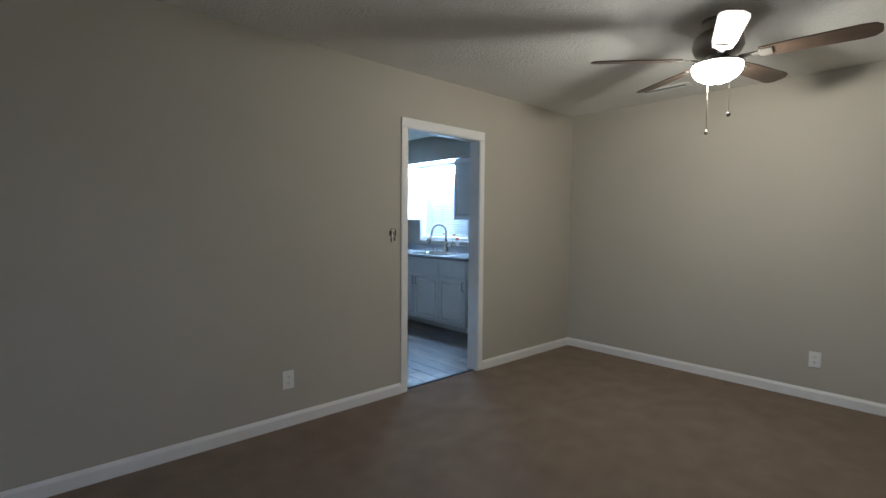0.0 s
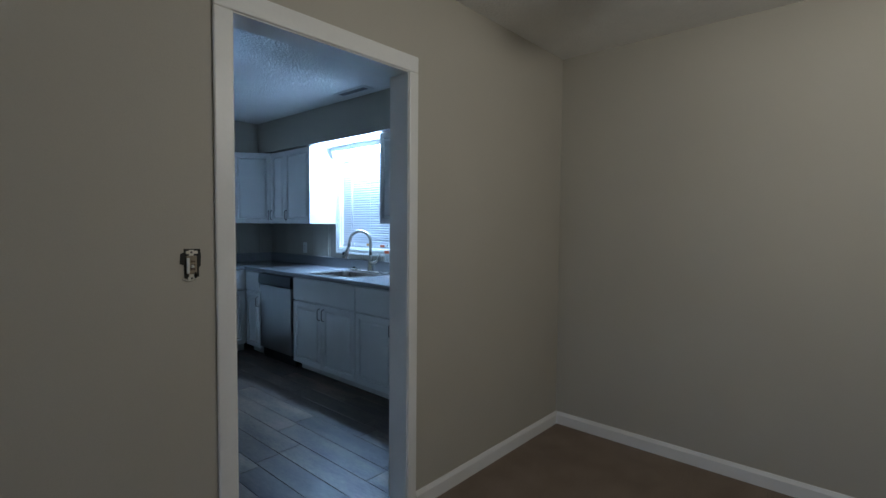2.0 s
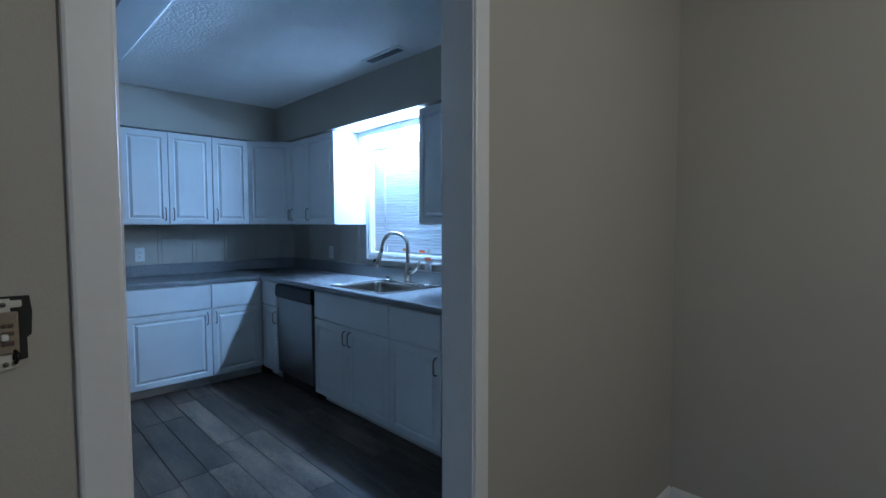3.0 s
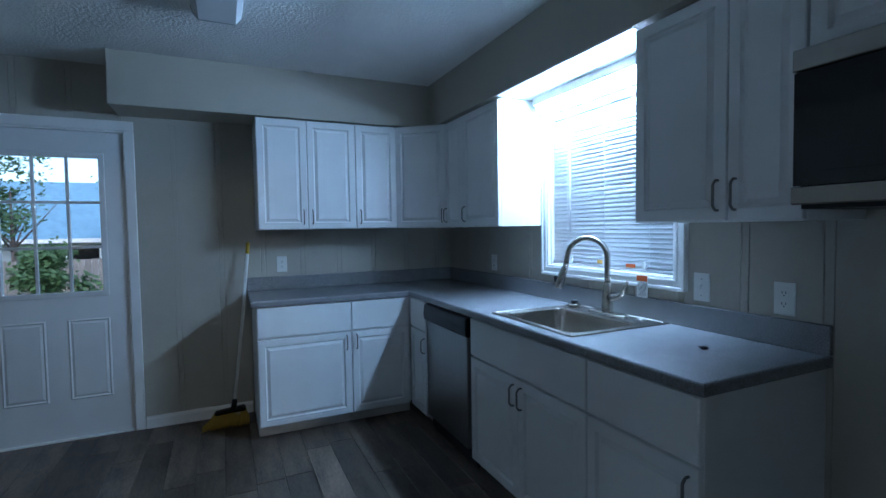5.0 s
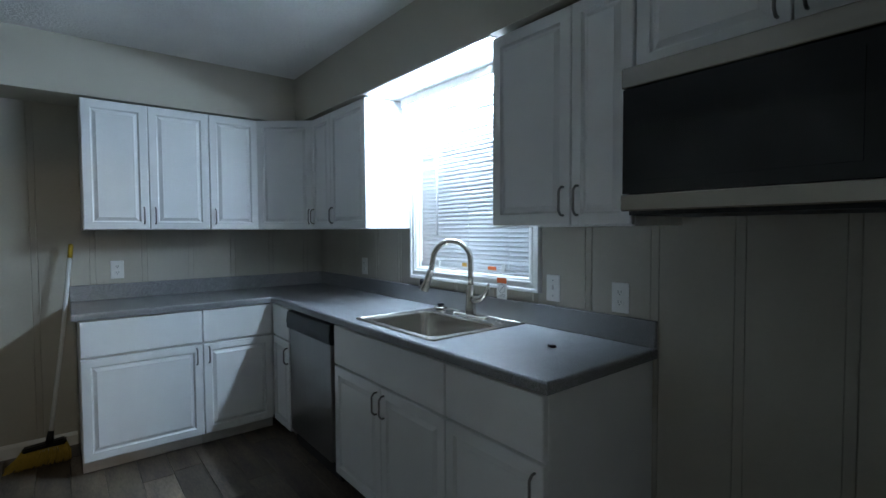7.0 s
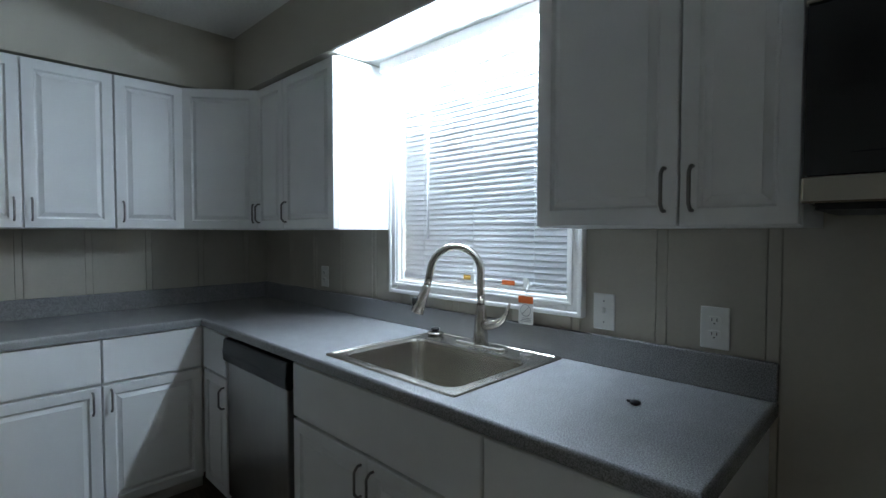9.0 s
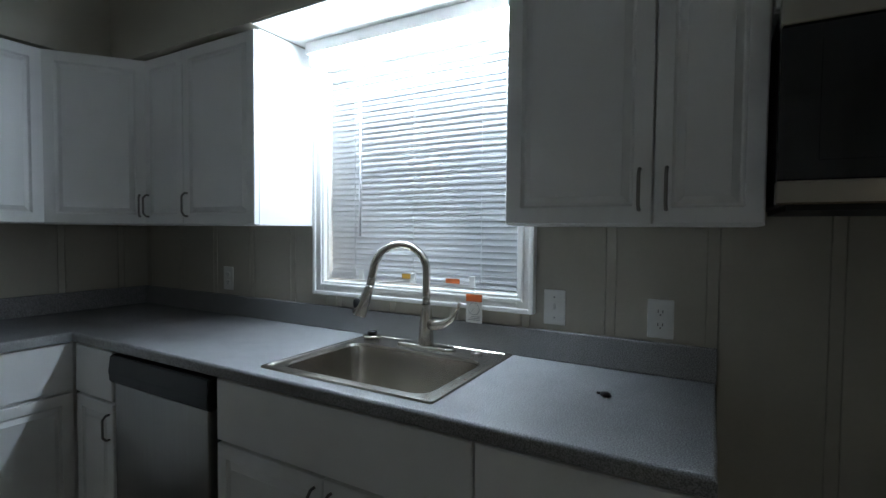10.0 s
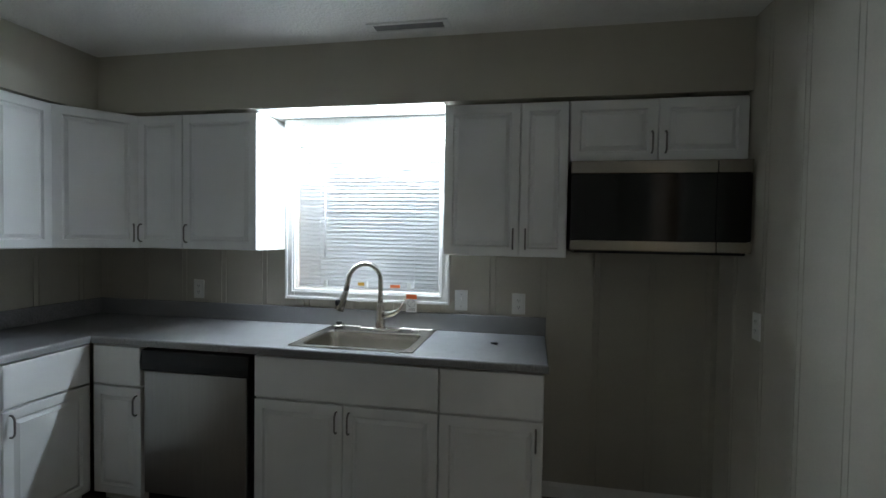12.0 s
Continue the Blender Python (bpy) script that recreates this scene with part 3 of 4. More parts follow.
part("casing", picture_frame(5.151, 6.186, 1.066, 2.112, .064, XW - .020, XW + .006), M_TRIM, win)
part("casing_bead", picture_frame(5.151, 6.186, 1.066, 2.112, .018, XW - .028, XW - .018, .004), M_TRIM, win)
part("casing_bead", picture_frame(5.190, 6.147, 1.105, 2.073, .012, XW - .025, XW - .018, .003), M_TRIM, win)
part("window_frame", picture_frame(WY0, WY1, WZ0, WZ1, .045, XW + .085, XW + .13), M_TRIM, win)
part("reveal", picture_frame(WY0 - .001, WY1 + .001, WZ0 - .001, WZ1 + .001, .006, XW + .004, XW + .19, .001), M_TRIM, win)
part("meeting_rail", a_box(XW + .09, XW + .125, WY0 + .04, WY1 - .04, 1.57, 1.61, .004), M_TRIM, win)
for z0, z1 in ((WZ0 + .04, 1.575), (1.605, WZ1 - .04)):
    p = part("pane", a_box(XW + .105, XW + .109, WY0 + .04, WY1 - .04, z0, z1), M_GLASS, win)
    p.visible_shadow = False

blind = thing("window_blind", "white closed horizontal mini blind in the kitchen window", "blind", pose(XW + .022, (WY0 + WY1) / 2, 1.14))
BW = WY1 - WY0 - .03
part("headrail", a_box(-.018, .02, -BW / 2, BW / 2, .865, .900, .003), M_BLIND, blind)
bm = bmesh.new()
n, rows = 6, []
for u in (-BW / 2, BW / 2):
    rows.append([bm.verts.new((.0142 * q, u, .0046 * (1 - q * q))) for q in [-1 + 2 * k / (n - 1) for k in range(n)]])
for k in range(n - 1):
    bm.faces.new((rows[0][k], rows[0][k + 1], rows[1][k + 1], rows[1][k])).smooth = True
ext = bmesh.ops.extrude_face_region(bm, geom=bm.faces[:])
bmesh.ops.translate(bm, verts=[g for g in ext["geom"] if isinstance(g, bmesh.types.BMVert)], vec=(0, 0, -.0008))
SLAT = mesh_of("slat", bm, M_BLIND)
random.seed(4)
N_SLAT = 36
for k in range(N_SLAT):
    piece("slat", SLAT, blind, pose(random.uniform(-.0008, .0008), 0, .034 + k * .0232, random.uniform(-.03, .03), -65 + random.uniform(-0.6, 0.6), 0))
part("bottom_rail", a_box(-.014, .012, -BW / 2, BW / 2, .000, .014, .003), M_BLIND, blind)
for k in range(3):
    piece("slat", SLAT, blind, pose(0, 0, .018 + k * .004, 0, -8, 0))
part("wand", a_tube([(-.026, .265, .80), (-.027, .265, .40), (-.026, .266, .19)], .004, 8), M_BLIND, blind)
part("wand_hook", a_tube([(-.01, .265, .845), (-.024, .265, .84), (-.026, .265, .80)], .002, 6), M_BLIND, blind)
for v in (-.30, .0, .30):
    part("cord", a_tube([(-.016, v, .015), (-.016, v, .866)], .0012, 5), M_BLIND, blind)
for v in (-.265, .0, .265):
    part("cord_clip", a_box(-.021, -.012, v - .012, v + .012, .002, .044, .002), M_PLASTIC, blind)
part("caution_label", a_box(-.0165, -.0145, -.035, .025, .018, .038), M_AMBER, blind, "amber caution label").location = (0, .03, 0)
part("caution_label", a_box(-.0165, -.0145, -.035, .025, .012, .030), M_ORANGE, blind, "orange caution label").location = (0, -.175, 0)

tag = thing("hang_tag", "white safety tag with an orange header hanging from the blind", "tag", pose(XW - .036, 5.372, 1.018))
part("card", a_box(-.001, .001, -.032, .032, 0, .108), M_PLASTIC, tag)
part("header", a_box(-.0022, -.001, -.032, .032, .078, .104), M_ORANGE, tag, "orange printed header")
bm = bmesh.new()
tube(bm, [(-.0016, .022 * math.cos(a), .052 + .022 * math.sin(a)) for a in [2 * math.pi * k / 20 for k in range(21)]], .0012, 5)
tube(bm, [(-.0016, -.015, .067), (-.0016, .015, .037)], .0012, 5)
part("symbol", bm, M_INK, tag)
bm = bmesh.new()
for k in range(3):
    box(bm, -.0018, -.001, -.024, .024 - k * .006, .010 + k * .006, .012 + k * .006)
part("text_bar", bm, M_INK, tag)
part("cord", a_tube([(0, .0, .106), (.006, 0, .135), (.032, 0, .15)], .0015, 6), M_PLASTIC, tag)

# ---- strip lamp above the window ----
lamp = thing("strip_lamp", "lit white fluorescent strip lamp under the soffit above the window", "lamp", pose(XW - .002, 5.14, 2.05))
LL = 1.0
part("housing", a_box(-.112, 0, .01, LL, .044, .093, .004, 2), M_TRIM, lamp)
part("tube", a_tube([(-.080, .03, .024), (-.080, LL - .03, .024)], .0175, 16), M_TUBE, lamp, "glowing fluorescent tube")
for v in (.012, LL - .03):
    part("end_cap", a_box(-.102, -.05, v, v + .018, -.01, .044, .003), M_PLASTIC, lamp)

# ---- unlit ceiling lamp, vent ----
cl = thing("ceiling_light", "unlit white wraparound fluorescent fixture on the kitchen ceiling", "lamp", pose(3.62, 5.79, H))
bm = bmesh.new()
prof = [(-.118, 0), (-.112, -.032), (-.085, -.064), (.085, -.064), (.112, -.032), (.118, 0)]
ends = [[bm.verts.new((p, v, q)) for p, q in prof] for v in (-.60, .60)]
for i in range(len(prof)):
    j = (i + 1) % len(prof)
    bm.faces.new((ends[0][i], ends[0][j], ends[1][j], ends[1][i]))
part("diffuser", bm, M_LENS, cl)
for v in (-.606, .60):
    bm = bmesh.new()
    a = [bm.verts.new((p * 1.02, v, q * 1.03)) for p, q in prof]
    b = [bm.verts.new((p * 1.02, v + .006, q * 1.03)) for p, q in prof]
    bm.faces.new(a)
    bm.faces.new(b)
    for i in range(6):
        bm.faces.new((a[i], a[(i + 1) % 6], b[(i + 1) % 6], b[i]))
    part("end_cap", bm, M_INK if v > 0 else M_LENS, cl)

vent = thing("ceiling_vent", "white metal ceiling vent with dark slots", "vent", pose(4.972, 5.288, H), "ceiling vents")
bm = bmesh.new()
for b in ((-.055, -.032, -.20, .20), (.032, .055, -.20, .20), (-.032, .032, -.20, -.17), (-.032, .032, .17, .20)):
    box(bm, b[0], b[1], b[2], b[3], -.008, 0, .002)
part("frame", bm, M_PLASTIC, vent)
# dark sheet painted as the shade behind the slats
part("backing", a_box(-.034, .034, -.175, .175, -.002, -.0005), M_DARK, vent)
SL_ME = mesh_of("slat", a_box(-.0012, .0012, -.171, .171, -.008, -.001), M_INK)
for k in range(6):
    piece("slat", SL_ME, vent, pose(-.024 + k * .0096, 0, 0, 0, 28, 0))
copy_thing(vent, pose(5.03, 2.462, H))


# ---- plates ----
def plate(m, label, kind):
    """A wall plate facing -y, its centre at the origin."""
    ob = thing("outlet" if kind == "outlet" else "light_switch", label, "outlet" if kind == "outlet" else "switch", m)
    part("plate", a_box(-.0375, .0375, -.006, 0, -.06, .06, .003, 2), M_PLASTIC, ob)
    if kind == "outlet":
        for z in (-.02, .02):
            s = part("socket", lofted([[(x, -.006, y + z) for x, y in round_rect(-.0165, .0165, -.0135, .0135, .008, 4)], [(x, -.0085, y + z) for x, y in round_rect(-.016, .016, -.013, .013, .008, 4)]]), M_PLASTIC, ob)
            # thin dark blocks stand in for the shaded depth of the holes
            for x in (-.0065, .0065):
                part("slot", a_box(x - .0012, x + .0012, -.0092, -.0084, z - .001, z + .008), M_DARK, s)
            part("ground_hole", a_box(-.0022, .0022, -.0092, -.0084, z - .009, z - .005), M_DARK, s)
    else:
        part("toggle", a_box(-.005, .005, -.018, -.005, -.006, .014, .002), M_PLASTIC, ob)
        for z in (-.035, .035):
            part("screw", lathe([(.003, 0), (.003, .001), (0, .0012)], 8), M_INK, ob).matrix_basis = pose(0, -.006, z, 90)
    return ob


plate(pose(2.206, YP0, .306), "white duplex outlet low on the greige wall", "outlet")
plate(pose(XL, 1.424, .312, 0, 0, EAST), "white duplex outlet low on the living room wall", "outlet")
plate(pose(4.012, YF, 1.108), "white duplex outlet above the countertop by the broom", "outlet")
plate(pose(XW, 6.80, 1.10, 0, 0, EAST), "white outlet above the counter in the dim corner", "outlet")
plate(pose(XW, 5.083, 1.096, 0, 0, EAST), "white toggle switch beside the window casing", "switch")
plate(pose(XW, 4.752, 1.088, 0, 0, EAST), "white duplex outlet above the counter end", "outlet")
plate(pose(5.005, YP1, 1.096, 0, 0, 180), "white duplex outlet in the empty range gap", "outlet")

# switch without its cover plate
sw = thing("uncovered_switch", "bare light switch without cover plate in a cut wall box", "switch", pose(3.040, YP0, 1.234))
random.seed(21)
edge = [(-.024, -.050), (-.008, -.056), (.012, -.050), (.028, -.046), (.029, -.012), (.037, -.008), (.037, .028), (.033, .054), (-.026, .056), (-.028, .040), (-.041, .036), (-.040, .002), (-.027, -.002)]
edge = [(x + random.uniform(-.002, .002), z + random.uniform(-.002, .002)) for x, z in edge]
bm = bmesh.new()
va, vb = [bm.verts.new((x, -.0015, z)) for x, z in edge], [bm.verts.new((x, 0, z)) for x, z in edge]
bm.faces.new(va)
bm.faces.new(vb)
for i in range(len(edge)):
    bm.faces.new((va[i], va[(i + 1) % len(edge)], vb[(i + 1) % len(edge)], vb[i]))
# flat dark sheet on the wall, painted as the shade in the cut hole
part("opening_shade", bm, M_DARK, sw, "ragged dark sheet for the shaded cut-out")
bm = a_box(-.009, .009, -.004, -.0015, -.060, .050, .001)
box(bm, -.020, .024, -.0045, -.002, .036, .047, .002)
box(bm, -.014, .016, -.0045, -.002, -.056, -.046, .002)
part("strap", bm, M_BRASSCHAIN, sw, "dull pale metal mounting strap")
part("plaster_ridge", a_tube([(-.034, -.001, -.052), (-.012, -.002, -.061), (.012, -.001, -.058), (.03, -.001, -.050)], [.002, .004, .003, .002], 6), M_WALL, sw, "broken plaster edge")
part("switch_body", a_box(-.019, .019, -.007, -.003, -.036, .030, .003, 2), M_TAN, sw, "yellowed tan switch body")
part("side_lug", a_box(-.0195, -.008, -.010, -.006, -.034, .022, .002), M_PLASTIC, sw, "off-white side of the switch")
for z0, z1 in ((.006, .012), (-.006, 0), (-.022, -.015)):
    part("contact", a_box(-.004, .012, -.0095, -.006, z0, z1, .001), M_BARK, sw, "brown contact piece")
part("toggle", a_box(-.005, .005, -.016, -.006, -.013, -.003, .002), M_PLASTIC, sw)
part("wire_end", a_tube([(.012, -.004, -.030), (.016, -.010, -.040), (.012, -.008, -.050)], .0035, 8), M_BLACK, sw, "black wire end")
for z in (-.051, .0415):
    part("screw", lathe([(.004, 0), (.004, .002), (0, .003)], 8), M_DARKMETAL, sw).matrix_basis = pose(0, -.0045, z, 90)

sw.scale = (.80, 1, .88)

# small things on the counter
kb = thing("drawer_bumper", "small black rubber knob lying on the countertop", "knob", pose(5.172, 4.858, CT))
part("knob", lathe([(.010, 0), (.014, .003), (.013, .008), (.006, .011), (0, .011)], 14), M_BLACK, kb)
part("stem", a_tube([(0, .008, .005), (.004, .022, .004)], .004, 8), M_BLACK, kb)

# ---- broom ----
br = thing("broom", "yellow angle broom with a white handle leaning beside the base cabinet", "broom", pose(3.60, 7.33, 0))
part("handle", a_tube([(.045, -.01, .165), (.115, .06, .72), (.165, .118, 1.20)], .0115, 12), M_PLASTIC, br)
part("grip_cap", a_tube([(.165, .118, 1.20), (.172, .126, 1.275), (.173, .127, 1.285)], [.013, .013, .008], 12), M_YCAP, br)
part("ferrule", a_tube([(.038, -.016, .118), (.048, -.006, .19)], [.022, .015], 12), M_BLACK, br)
bm = bmesh.new()
a = [(-.085, -.03, .115), (.115, -.03, .135), (.115, .03, .135), (-.085, .03, .115)]
b = [(-.085, -.026, .085), (.12, -.026, .10), (.12, .026, .10), (-.085, .026, .085)]
va, vb = [bm.verts.new(p) for p in a], [bm.verts.new(p) for p in b]
bm.faces.new(va)
bm.faces.new(vb)
for i in range(4):
    bm.faces.new((va[i], va[(i + 1) % 4], vb[(i + 1) % 4], vb[i]))
bmesh.ops.bevel(bm, geom=bm.edges[:], offset=.008, segments=2, affect="EDGES")
part("head", bm, M_BLACK, br)
bm = bmesh.new()
random.seed(9)
for i in range(26):
    for j in range(5):
        x, y = -.082 + .2 * i / 25, -.022 + .011 * j
        tx = -.165 + .30 * i / 25 + random.uniform(-.006, .006)
        ty = y * 1.7 + random.uniform(-.006, .006)
        tube(bm, [(x, y, .098), ((x + tx) / 2 + .008, (y + ty) / 2, .05), (tx, ty, .002 + random.uniform(0, .006))], .0042, 4)
tagged(part("bristles", bm, M_YELLOW, br), "dense yellow bristles", kind="stuff")

# ---- back door ----
door = tagged(new("door_1"), "white nine-pane back door, closed, in the panelled wall", "door", kind="structure")
X0, X1, Y0, Y1 = 2.20, 3.010, YF + .014, YF + .056
GX0, GX1, GZ0, GZ1 = 2.336, 2.872, .978, 1.868
bm = walled(bmesh.new(), "x", X0, X1, Y0, Y1, .012, 2.035, [(GX0, GX1, GZ0, GZ1)])
part("leaf", bm, M_CAB, door)


def raised_panel(w, h):
    bm = bmesh.new()
    box(bm, 0, w, -.003, 0, 0, h)
    f = min(bm.faces, key=lambda q: q.calc_center_median().y)
    bmesh.ops.inset_region(bm, faces=[f], thickness=.012, depth=.004)
    bmesh.ops.inset_region(bm, faces=[f], thickness=.012, depth=-.006)
    bmesh.ops.inset_region(bm, faces=[f], thickness=.02, depth=.005)
    return bm


for x in (2.312, 2.662):
    part("panel", raised_panel(.236, .535), M_CAB, door).location = (x, Y0, .265)
bm = bmesh.new()
for a, b, c, d in ((GX0 - .03, GX0 + .004, GZ0 - .03, GZ1 + .03), (GX1 - .004, GX1 + .03, GZ0 - .03, GZ1 + .03), (GX0, GX1, GZ0 - .03, GZ0 + .004), (GX0, GX1, GZ1 - .004, GZ1 + .03)):
    box(bm, a, b, Y0 - .012, Y0 + .001, c, d, .004, 2)
part("glazing_frame", bm, M_CAB, door)
for k in (1, 2):
    x = GX0 + (GX1 - GX0) * k / 3
    part("mullion", a_box(x - .009, x + .009, Y0 + .002, Y0 + .02, GZ0, GZ1, .003), M_CAB, door)
    z = GZ0 + (GZ1 - GZ0) * k / 3
    part("mullion", a_box(GX0, GX1, Y0 + .0035, Y0 + .0185, z - .009, z + .009, .003), M_CAB, door)
for i in range(3):
    for j in range(3):
        dx, dz = (GX1 - GX0) / 3, (GZ1 - GZ0) / 3
        p = part("pane", a_box(GX0 + i * dx, GX0 + (i + 1) * dx, Y0 + .021, Y0 + .025, GZ0 + j * dz, GZ0 + (j + 1) * dz), M_GLASS, door)
        p.visible_shadow = False
for z in (.28, 1.06, 1.78):
    part("hinge", a_tube([(X1 + .005, Y0 - .006, z - .045), (X1 + .005, Y0 - .006, z + .045)], .007, 8), M_TRIM, door)
bm = bmesh.new()
for a, b, c, d in ((X0 - .075, X0 - .012, 0, 2.05), (X1 + .012, X1 + .070, 0, 2.05), (X0 - .075, X1 + .070, 2.05, 2.115)):
    box(bm, a, b, YF - .017, YF, c, d, .005, 2)
setting("trim_back_door", bm, M_TRIM, "white painted casing round the back door", "trim")
bm = bmesh.new()
box(bm, X0 - .015, X0 - .003, YF - .002, YF + .15, 0, 2.05)
box(bm, X1 + .003, X1 + .015, YF - .002, YF + .15, 0, 2.05)
box(bm, X0 - .015, X1 + .015, YF - .002, YF + .15, 2.038, 2.05)
box(bm, X0 - .015, X1 + .015, YF - .002, YF + .15, -.01, .010)
setting("door_frame_back", bm, M_TRIM, "white painted back door frame", "door frame")

# ---- ceiling fan ----
fan = thing("ceiling_fan", "five-blade ceiling fan with dark blades and a lit bowl lamp", "ceiling fan", pose(3.88, 1.677, H))
part("canopy", lathe([(.0, 0), (.085, 0), (.085, -.03), (.06, -.06), (.05, -.065), (0, -.065)], 28), M_FANBODY, fan)
part("motor_housing", lathe([(.03, -.06), (.10, -.075), (.125, -.10), (.13, -.15), (.115, -.185), (.06, -.20), (0, -.20)], 32), M_FANBODY, fan)
part("switch_housing", lathe([(.055, -.195), (.06, -.205), (.06, -.23), (.085, -.24), (.136, -.243), (.136, -.25), (0, -.25)], 28), M_FANBODY, fan)
part("bowl", lathe([(.128, -.246), (.131, -.262), (.124, -.290), (.10, -.318), (.065, -.338), (.03, -.347), (0, -.349)], 32), M_BOWL, fan, "glowing frosted glass bowl").visible_shadow = False
part("finial", lathe([(.006, -.347), (.01, -.352), (.007, -.36), (0, -.364)], 12), M_FANBODY, fan)
bm = bmesh.new()
outline = [(.20, -.045), (.30, -.056), (.62, -.066), (.665, -.058), (.69, -.03), (.692, 0), (.69, .03), (.665, .058), (.62, .066), (.30, .056), (.20, .045)]
lo, hi = [bm.verts.new((x, y, -.003)) for x, y in outline], [bm.verts.new((x, y, .003)) for x, y in outline]
bm.faces.new(lo)
bm.faces.new(hi)
for i in range(len(outline)):
    bm.faces.new((lo[i], lo[(i + 1) % len(outline)], hi[(i + 1) % len(outline)], hi[i]))
BLADE = mesh_of("blade", bm, M_BLADE)
bm = bmesh.new()
box(bm, .105, .23, -.016, .016, -.008, -.002, .002)
box(bm, .20, .26, -.034, .034, -.008, -.003, .002)
IRON = mesh_of("blade_iron", bm, M_FANBODY)
for k in range(5):
    m = Matrix.Rotation(radians(-12 + 72 * k), 4, "Z") @ Matrix.Translation((0, 0, -.218)) @ Matrix.Rotation(radians(-12), 4, "X")
    b = piece("blade", BLADE, fan, m)
    b["label"] = "dark walnut fan blade"
    piece("blade_iron", IRON, fan, m)
part("pull_chain", a_tube([(-.03, .035, -.24), (-.03, .035, -.61)], .0022, 6), M_BRASSCHAIN, fan)
part("chain_knob", lathe([(0, -.625), (.009, -.62), (.008, -.602), (.003, -.598)], 12, (-.03, .035, -.01)), M_BRASSCHAIN, fan)
part("pull_chain", a_tube([(-.04, -.08, -.24), (-.04, -.08, -.53)], .0012, 6), M_BRASSCHAIN, fan)
part("chain_knob", lathe([(0, -.545), (.012, -.535), (.010, -.522), (.003, -.518)], 12, (-.04, -.08, -.01)), M_FANBODY, fan)

# ---- living room window, behind the walk ----
w2 = tagged(new("window_2"), "plain white framed living room window", "window", kind="structure")
bm = bmesh.new()
for a, b, c, d in ((-.8, -.75, .6, 2.1), (1.95, 2.0, .6, 2.1), (-.75, 1.95, .6, .65), (-.75, 1.95, 2.05, 2.1), (.575, .625, .65, 2.05)):
    box(bm, XL0 - .10, XL0 - .05, a, b, c, d, .004)
part("window_frame", bm, M_TRIM, w2)
p = part("pane", a_box(XL0 - .078, XL0 - .074, -.75, 1.95, .65, 2.05), M_GLASS, w2)
p.visible_shadow = False

# ---- outside ----
bm = bmesh.new()
bmesh.ops.create_grid(bm, x_segments=24, y_segments=24, size=400)
g = setting("ground", bm, M_GRASS, "lawn around the house", "ground")
g.location.z = -.25
porch = setting("porch_beam", a_box(0.2, 4.2, 9.3, 9.45, 2.10, 2.35, .01), M_TRIM, "pale painted beam of the back porch", "beam")
setting("porch_roof", a_box(0.2, 4.2, YF + .17, 9.45, 2.36, 2.42), M_TRIM, "pale underside of the back porch roof", "roof")
for i, x in enumerate((0.3, 4.05)):
    setting("porch_post_%d" % (i + 1), a_box(x, x + .1, 9.32, 9.42, -.25, 2.10, .006), M_TRIM, "pale painted porch post", "post")
fence = thing("fence", "weathered grey wooden board fence across the yard", "fence", pose(0, 19, -.25))
BOARD = mesh_of("board", a_box(-.068, .068, -.01, .01, 0, .95, .004), M_FENCE)
random.seed(2)
for k in range(90):
    piece("board", BOARD, fence, pose(-9 + k * .146, random.uniform(-.006, .006), random.uniform(-.03, .02), 0, random.uniform(-.5, .5), 0))
for z in (.25, .7):
    part("rail", a_box(-9.1, 4.1, .012, .05, z, z + .09), M_FENCE, fence)
house = thing("neighbour_house", "pale neighbouring house with a blue-grey shingle roof", "house", pose(-5.5, 27, -.25))
part("wall", a_box(-7, 7, 0, 8, 0, 1.4), M_SIDING, house)
bm = bmesh.new()
vs = [bm.verts.new(p) for p in ((-7.5, -.6, 1.4), (7.5, -.6, 1.4), (7.5, 8.6, 1.4), (-7.5, 8.6, 1.4), (-7.5, 4, 4.0), (7.5, 4, 4.0))]
for f in ((0, 1, 5, 4), (2, 3, 4, 5), (0, 4, 3), (1, 2, 5), (0, 3, 2, 1)):
    bm.faces.new([vs[i] for i in f])
part("roof", bm, M_ROOF, house)
part("fascia", a_box(-7.5, 7.5, -.66, -.6, 1.28, 1.44), M_TRIM, house)
for x in (-4, 0.5, 4):
    w = part("window", a_box(x - .6, x + .6, -.05, .0, .5, 1.15, .02), M_TRIM, house)
    part("pane", a_box(x - .52, x + .52, -.06, -.04, .57, 1.08), M_GLASSBLACK, w)


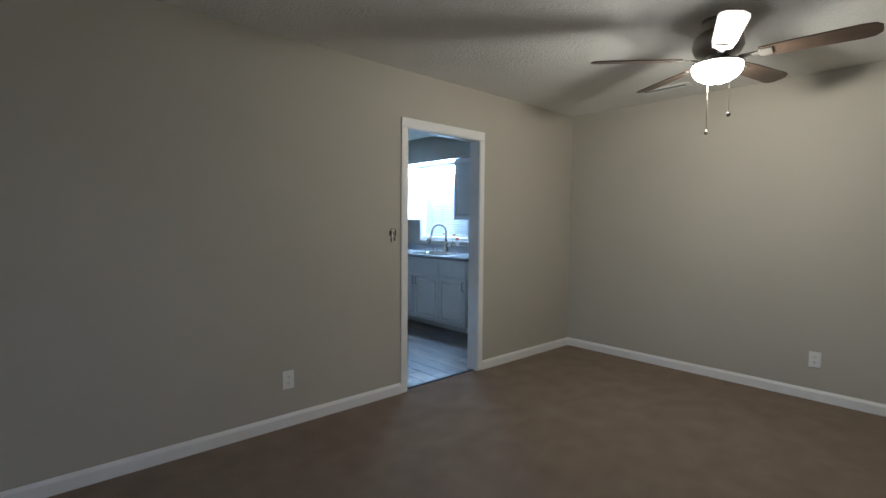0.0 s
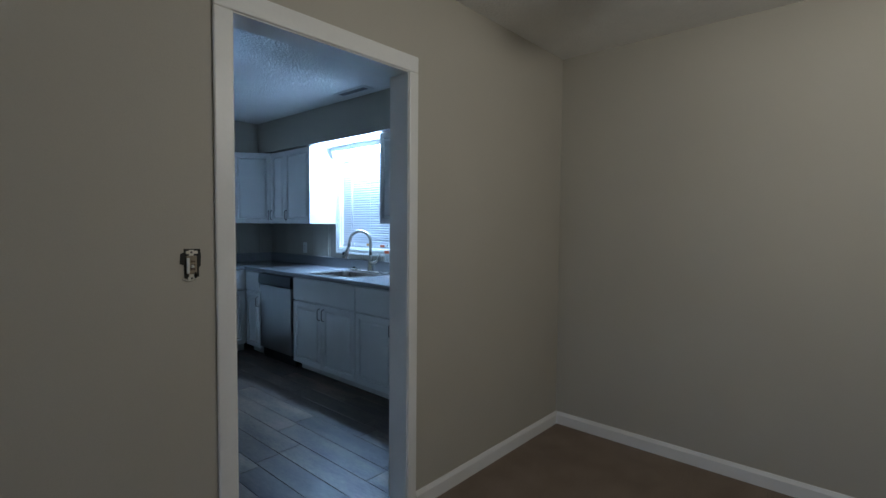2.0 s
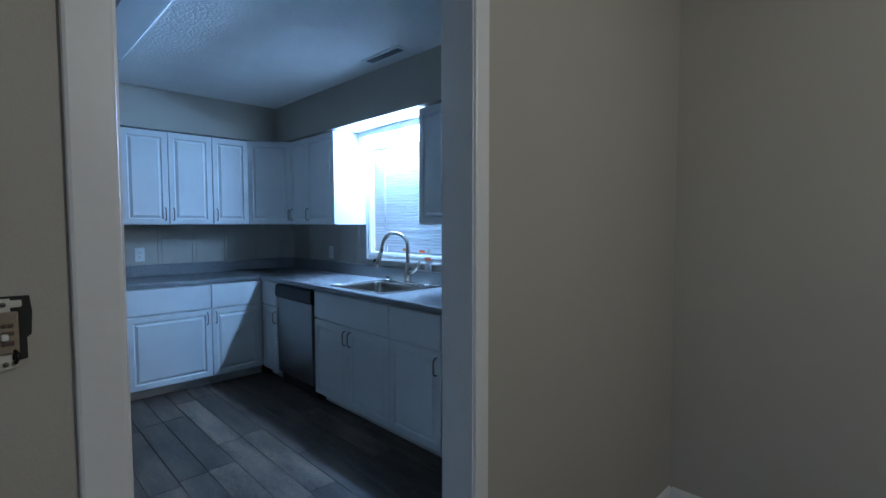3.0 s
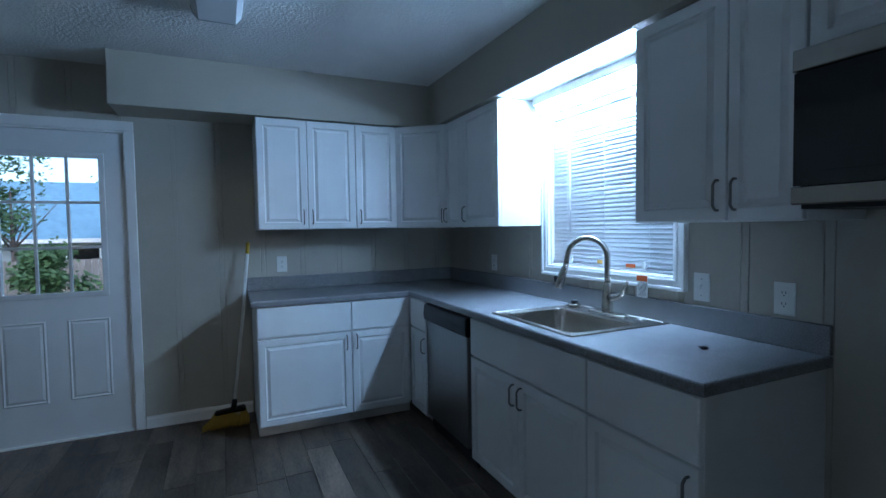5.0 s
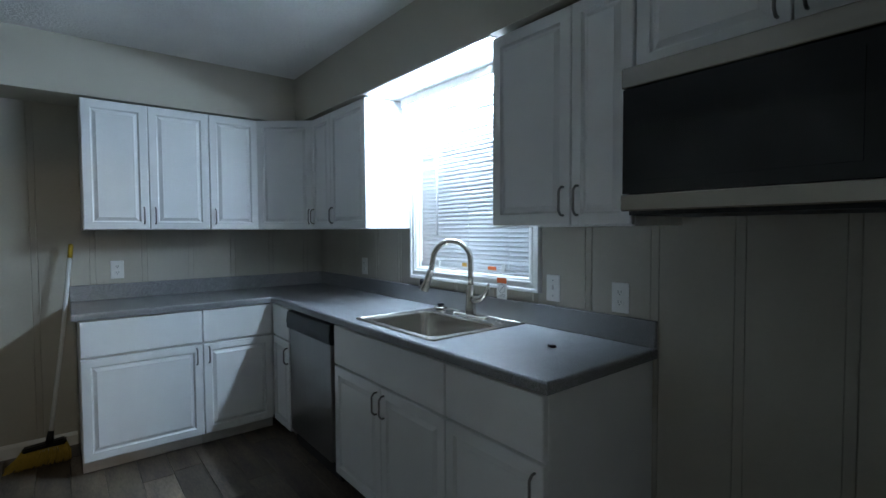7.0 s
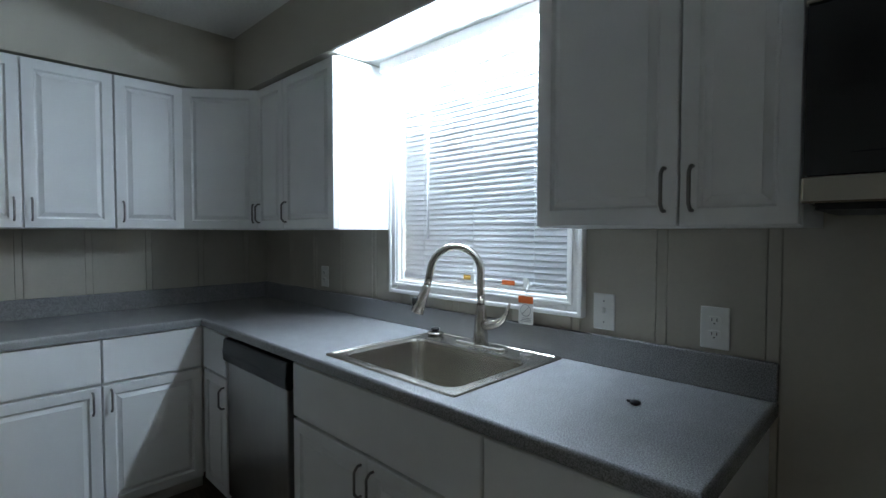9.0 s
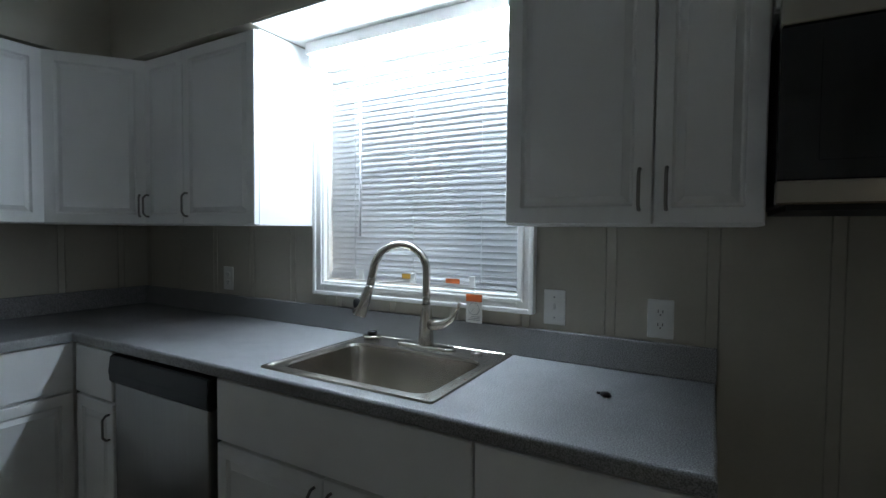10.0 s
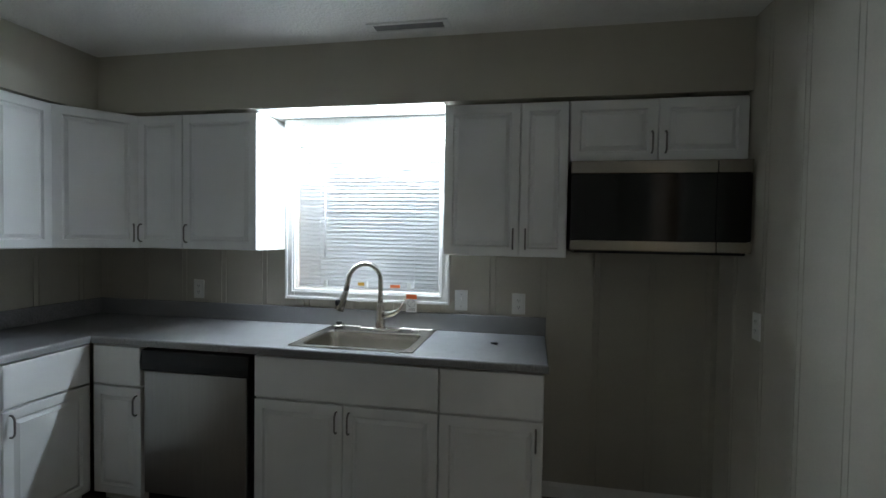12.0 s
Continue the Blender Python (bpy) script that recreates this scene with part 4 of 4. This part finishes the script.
def leafy(name, at, trunk_h, spread, height, count, label, seed):
    rnd = random.Random(seed)
    t = thing(name, label, "tree" if trunk_h > .8 else "bush", pose(*at))
    bm = bmesh.new()
    tube(bm, [(0, 0, 0), (.05, .02, trunk_h * .5), (.02, .06, trunk_h), (0, .1, trunk_h + height * .5)], [.14 * spread / 2, .11 * spread / 2, .08 * spread / 2, .02], 8)
    for k in range(7):
        a = rnd.uniform(0, 6.28)
        z = trunk_h * rnd.uniform(.7, 1.1)
        tube(bm, [(.02, .04, z), (math.cos(a) * spread * .4, math.sin(a) * spread * .4, z + height * .25), (math.cos(a) * spread * .75, math.sin(a) * spread * .75, z + height * rnd.uniform(.3, .6))], [.05 * spread / 2, .03 * spread / 2, .008], 6)
    part("trunk", bm, M_BARK, t)
    verts, faces = [], []
    cl = [(rnd.gauss(0, .42) * spread, rnd.gauss(0, .42) * spread, trunk_h + height * rnd.uniform(.1, .95), rnd.uniform(.2, .42) * spread) for _ in range(22)]
    for _ in range(count):
        c = rnd.choice(cl)
        p = Vector((c[0] + rnd.gauss(0, .5) * c[3], c[1] + rnd.gauss(0, .5) * c[3], c[2] + rnd.gauss(0, .45) * c[3]))
        u = Vector((rnd.uniform(-1, 1), rnd.uniform(-1, 1), rnd.uniform(-.6, .6))).normalized() * rnd.uniform(.05, .10)
        v = u.orthogonal().normalized() * u.length * .5
        i = len(verts)
        verts += [p - u, p + v, p + u, p - v]
        faces.append((i, i + 1, i + 2, i + 3))
    me = bpy.data.meshes.new("crown")
    me.from_pydata(verts, [], faces)
    me.materials.append(M_LEAF)
    cr = new("crown", me)
    cr.parent = t
    tagged(cr, kind="stuff")


leafy("tree", (-6.5, 23, -.25), 1.8, 2.2, 3.4, 5000, "leafy green tree behind the fence", 1)
leafy("tree", (1.2, 24, -.25), 1.6, 1.6, 2.6, 3500, "smaller leafy tree behind the fence", 6)
leafy("tree", (-2.0, 21.5, -.25), 1.5, 1.5, 2.8, 1800, "thin leafy tree before the neighbouring roof", 8)
leafy("bush", (-2.6, 16.5, -.25), .3, .8, 1.3, 3000, "green bush in front of the fence", 3)
leafy("bush", (-0.2, 17.2, -.25), .3, .7, 1.0, 2500, "low green bush in front of the fence", 5)


# ---- pieces of walls and floors ----
def panels(wall, along, a0, a1, start, m_of, z0, z1, hole=None):
    """Grooved panelling: wide boards with a narrow strip between them, on the wall's backing."""
    pitch, strip, gap = .287, .032, .0017
    k0 = math.floor((a0 - start) / pitch) - 1
    spans = []
    for k in range(k0, k0 + 40):
        p = start + k * pitch
        spans += [(p + gap / 2, p + strip - gap / 2), (p + strip + gap / 2, p + pitch - gap / 2)]
    for s0, s1 in spans:
        s0, s1 = max(s0, a0), min(s1, a1)
        if s1 - s0 < .006:
            continue
        cuts = [(s0, s1, z0, z1)]
        if hole and s1 > hole[0] and s0 < hole[1]:
            cuts = []
            if s0 < hole[0] - .004:
                cuts.append((s0, hole[0], z0, z1))
            if s1 > hole[1] + .004:
                cuts.append((hole[1], s1, z0, z1))
            c0, c1 = max(s0, hole[0]), min(s1, hole[1])
            if hole[2] > z0:
                cuts.append((c0, c1, z0, hole[2]))
            if hole[3] < z1:
                cuts.append((c0, c1, hole[3], z1))
        for c in cuts:
            w, h = c[1] - c[0], c[3] - c[2]
            bm = bmesh.new()
            box(bm, -w / 2, w / 2, -.006, 0, -h / 2, h / 2)
            bmesh.ops.bevel(bm, geom=[e for e in bm.edges if all(v.co.y < -.005 for v in e.verts) and abs(e.verts[0].co.x - e.verts[1].co.x) < 1e-5], offset=min(.0018, w / 4), segments=1, affect="EDGES")
            piece("panel", mesh_of("panel", bm, M_PANEL), wall, m_of((c[0] + c[1]) / 2, (c[2] + c[3]) / 2))


panels(wall_n, "x", XK0, XW, 3.29, lambda a, z: pose(a, YF + .006, z), 0, H, (DOX0 + .003, DOX1 - .003, -1, DOH))
panels(wall_e, "y", YP1, YF, 4.598, lambda a, z: pose(XW + .006, a, z, 0, 0, EAST), 0, H, (WY0, WY1, WZ0, WZ1))
panels(wall_pk, "x", XK0, XW, 4.372, lambda a, z: pose(a, YP1 - .006, z, 0, 0, 180), 0, H, (DX0 - .015, DX1 + .015, -1, DH + .015))

random.seed(11)
PW, PL = .152, .915
PLANKS = {}
i, x = 0, XK0
while x < XW - .01:
    w = min(PW, XW - x)
    y = YP0 + .05 - random.uniform(0, PL)
    while y < YF:
        y0, y1 = max(y, YP0 + .047), min(y + PL, YF - .002)
        key = (round(w, 3), round(y1 - y0, 3))
        if y1 - y0 > .02:
            if key not in PLANKS:
                bm = bmesh.new()
                box(bm, -w / 2 + .0008, w / 2 - .0008, -(y1 - y0) / 2 + .0008, (y1 - y0) / 2 - .0008, -.006, 0)
                bmesh.ops.bevel(bm, geom=[e for e in bm.edges if all(v.co.z > -.001 for v in e.verts)], offset=.0018, segments=1, affect="EDGES")
                PLANKS[key] = mesh_of("plank", bm, M_PLANK)
            piece("plank", PLANKS[key], floor_k, pose(x + w / 2, (y0 + y1) / 2, 0))
        y += PL
    x += PW
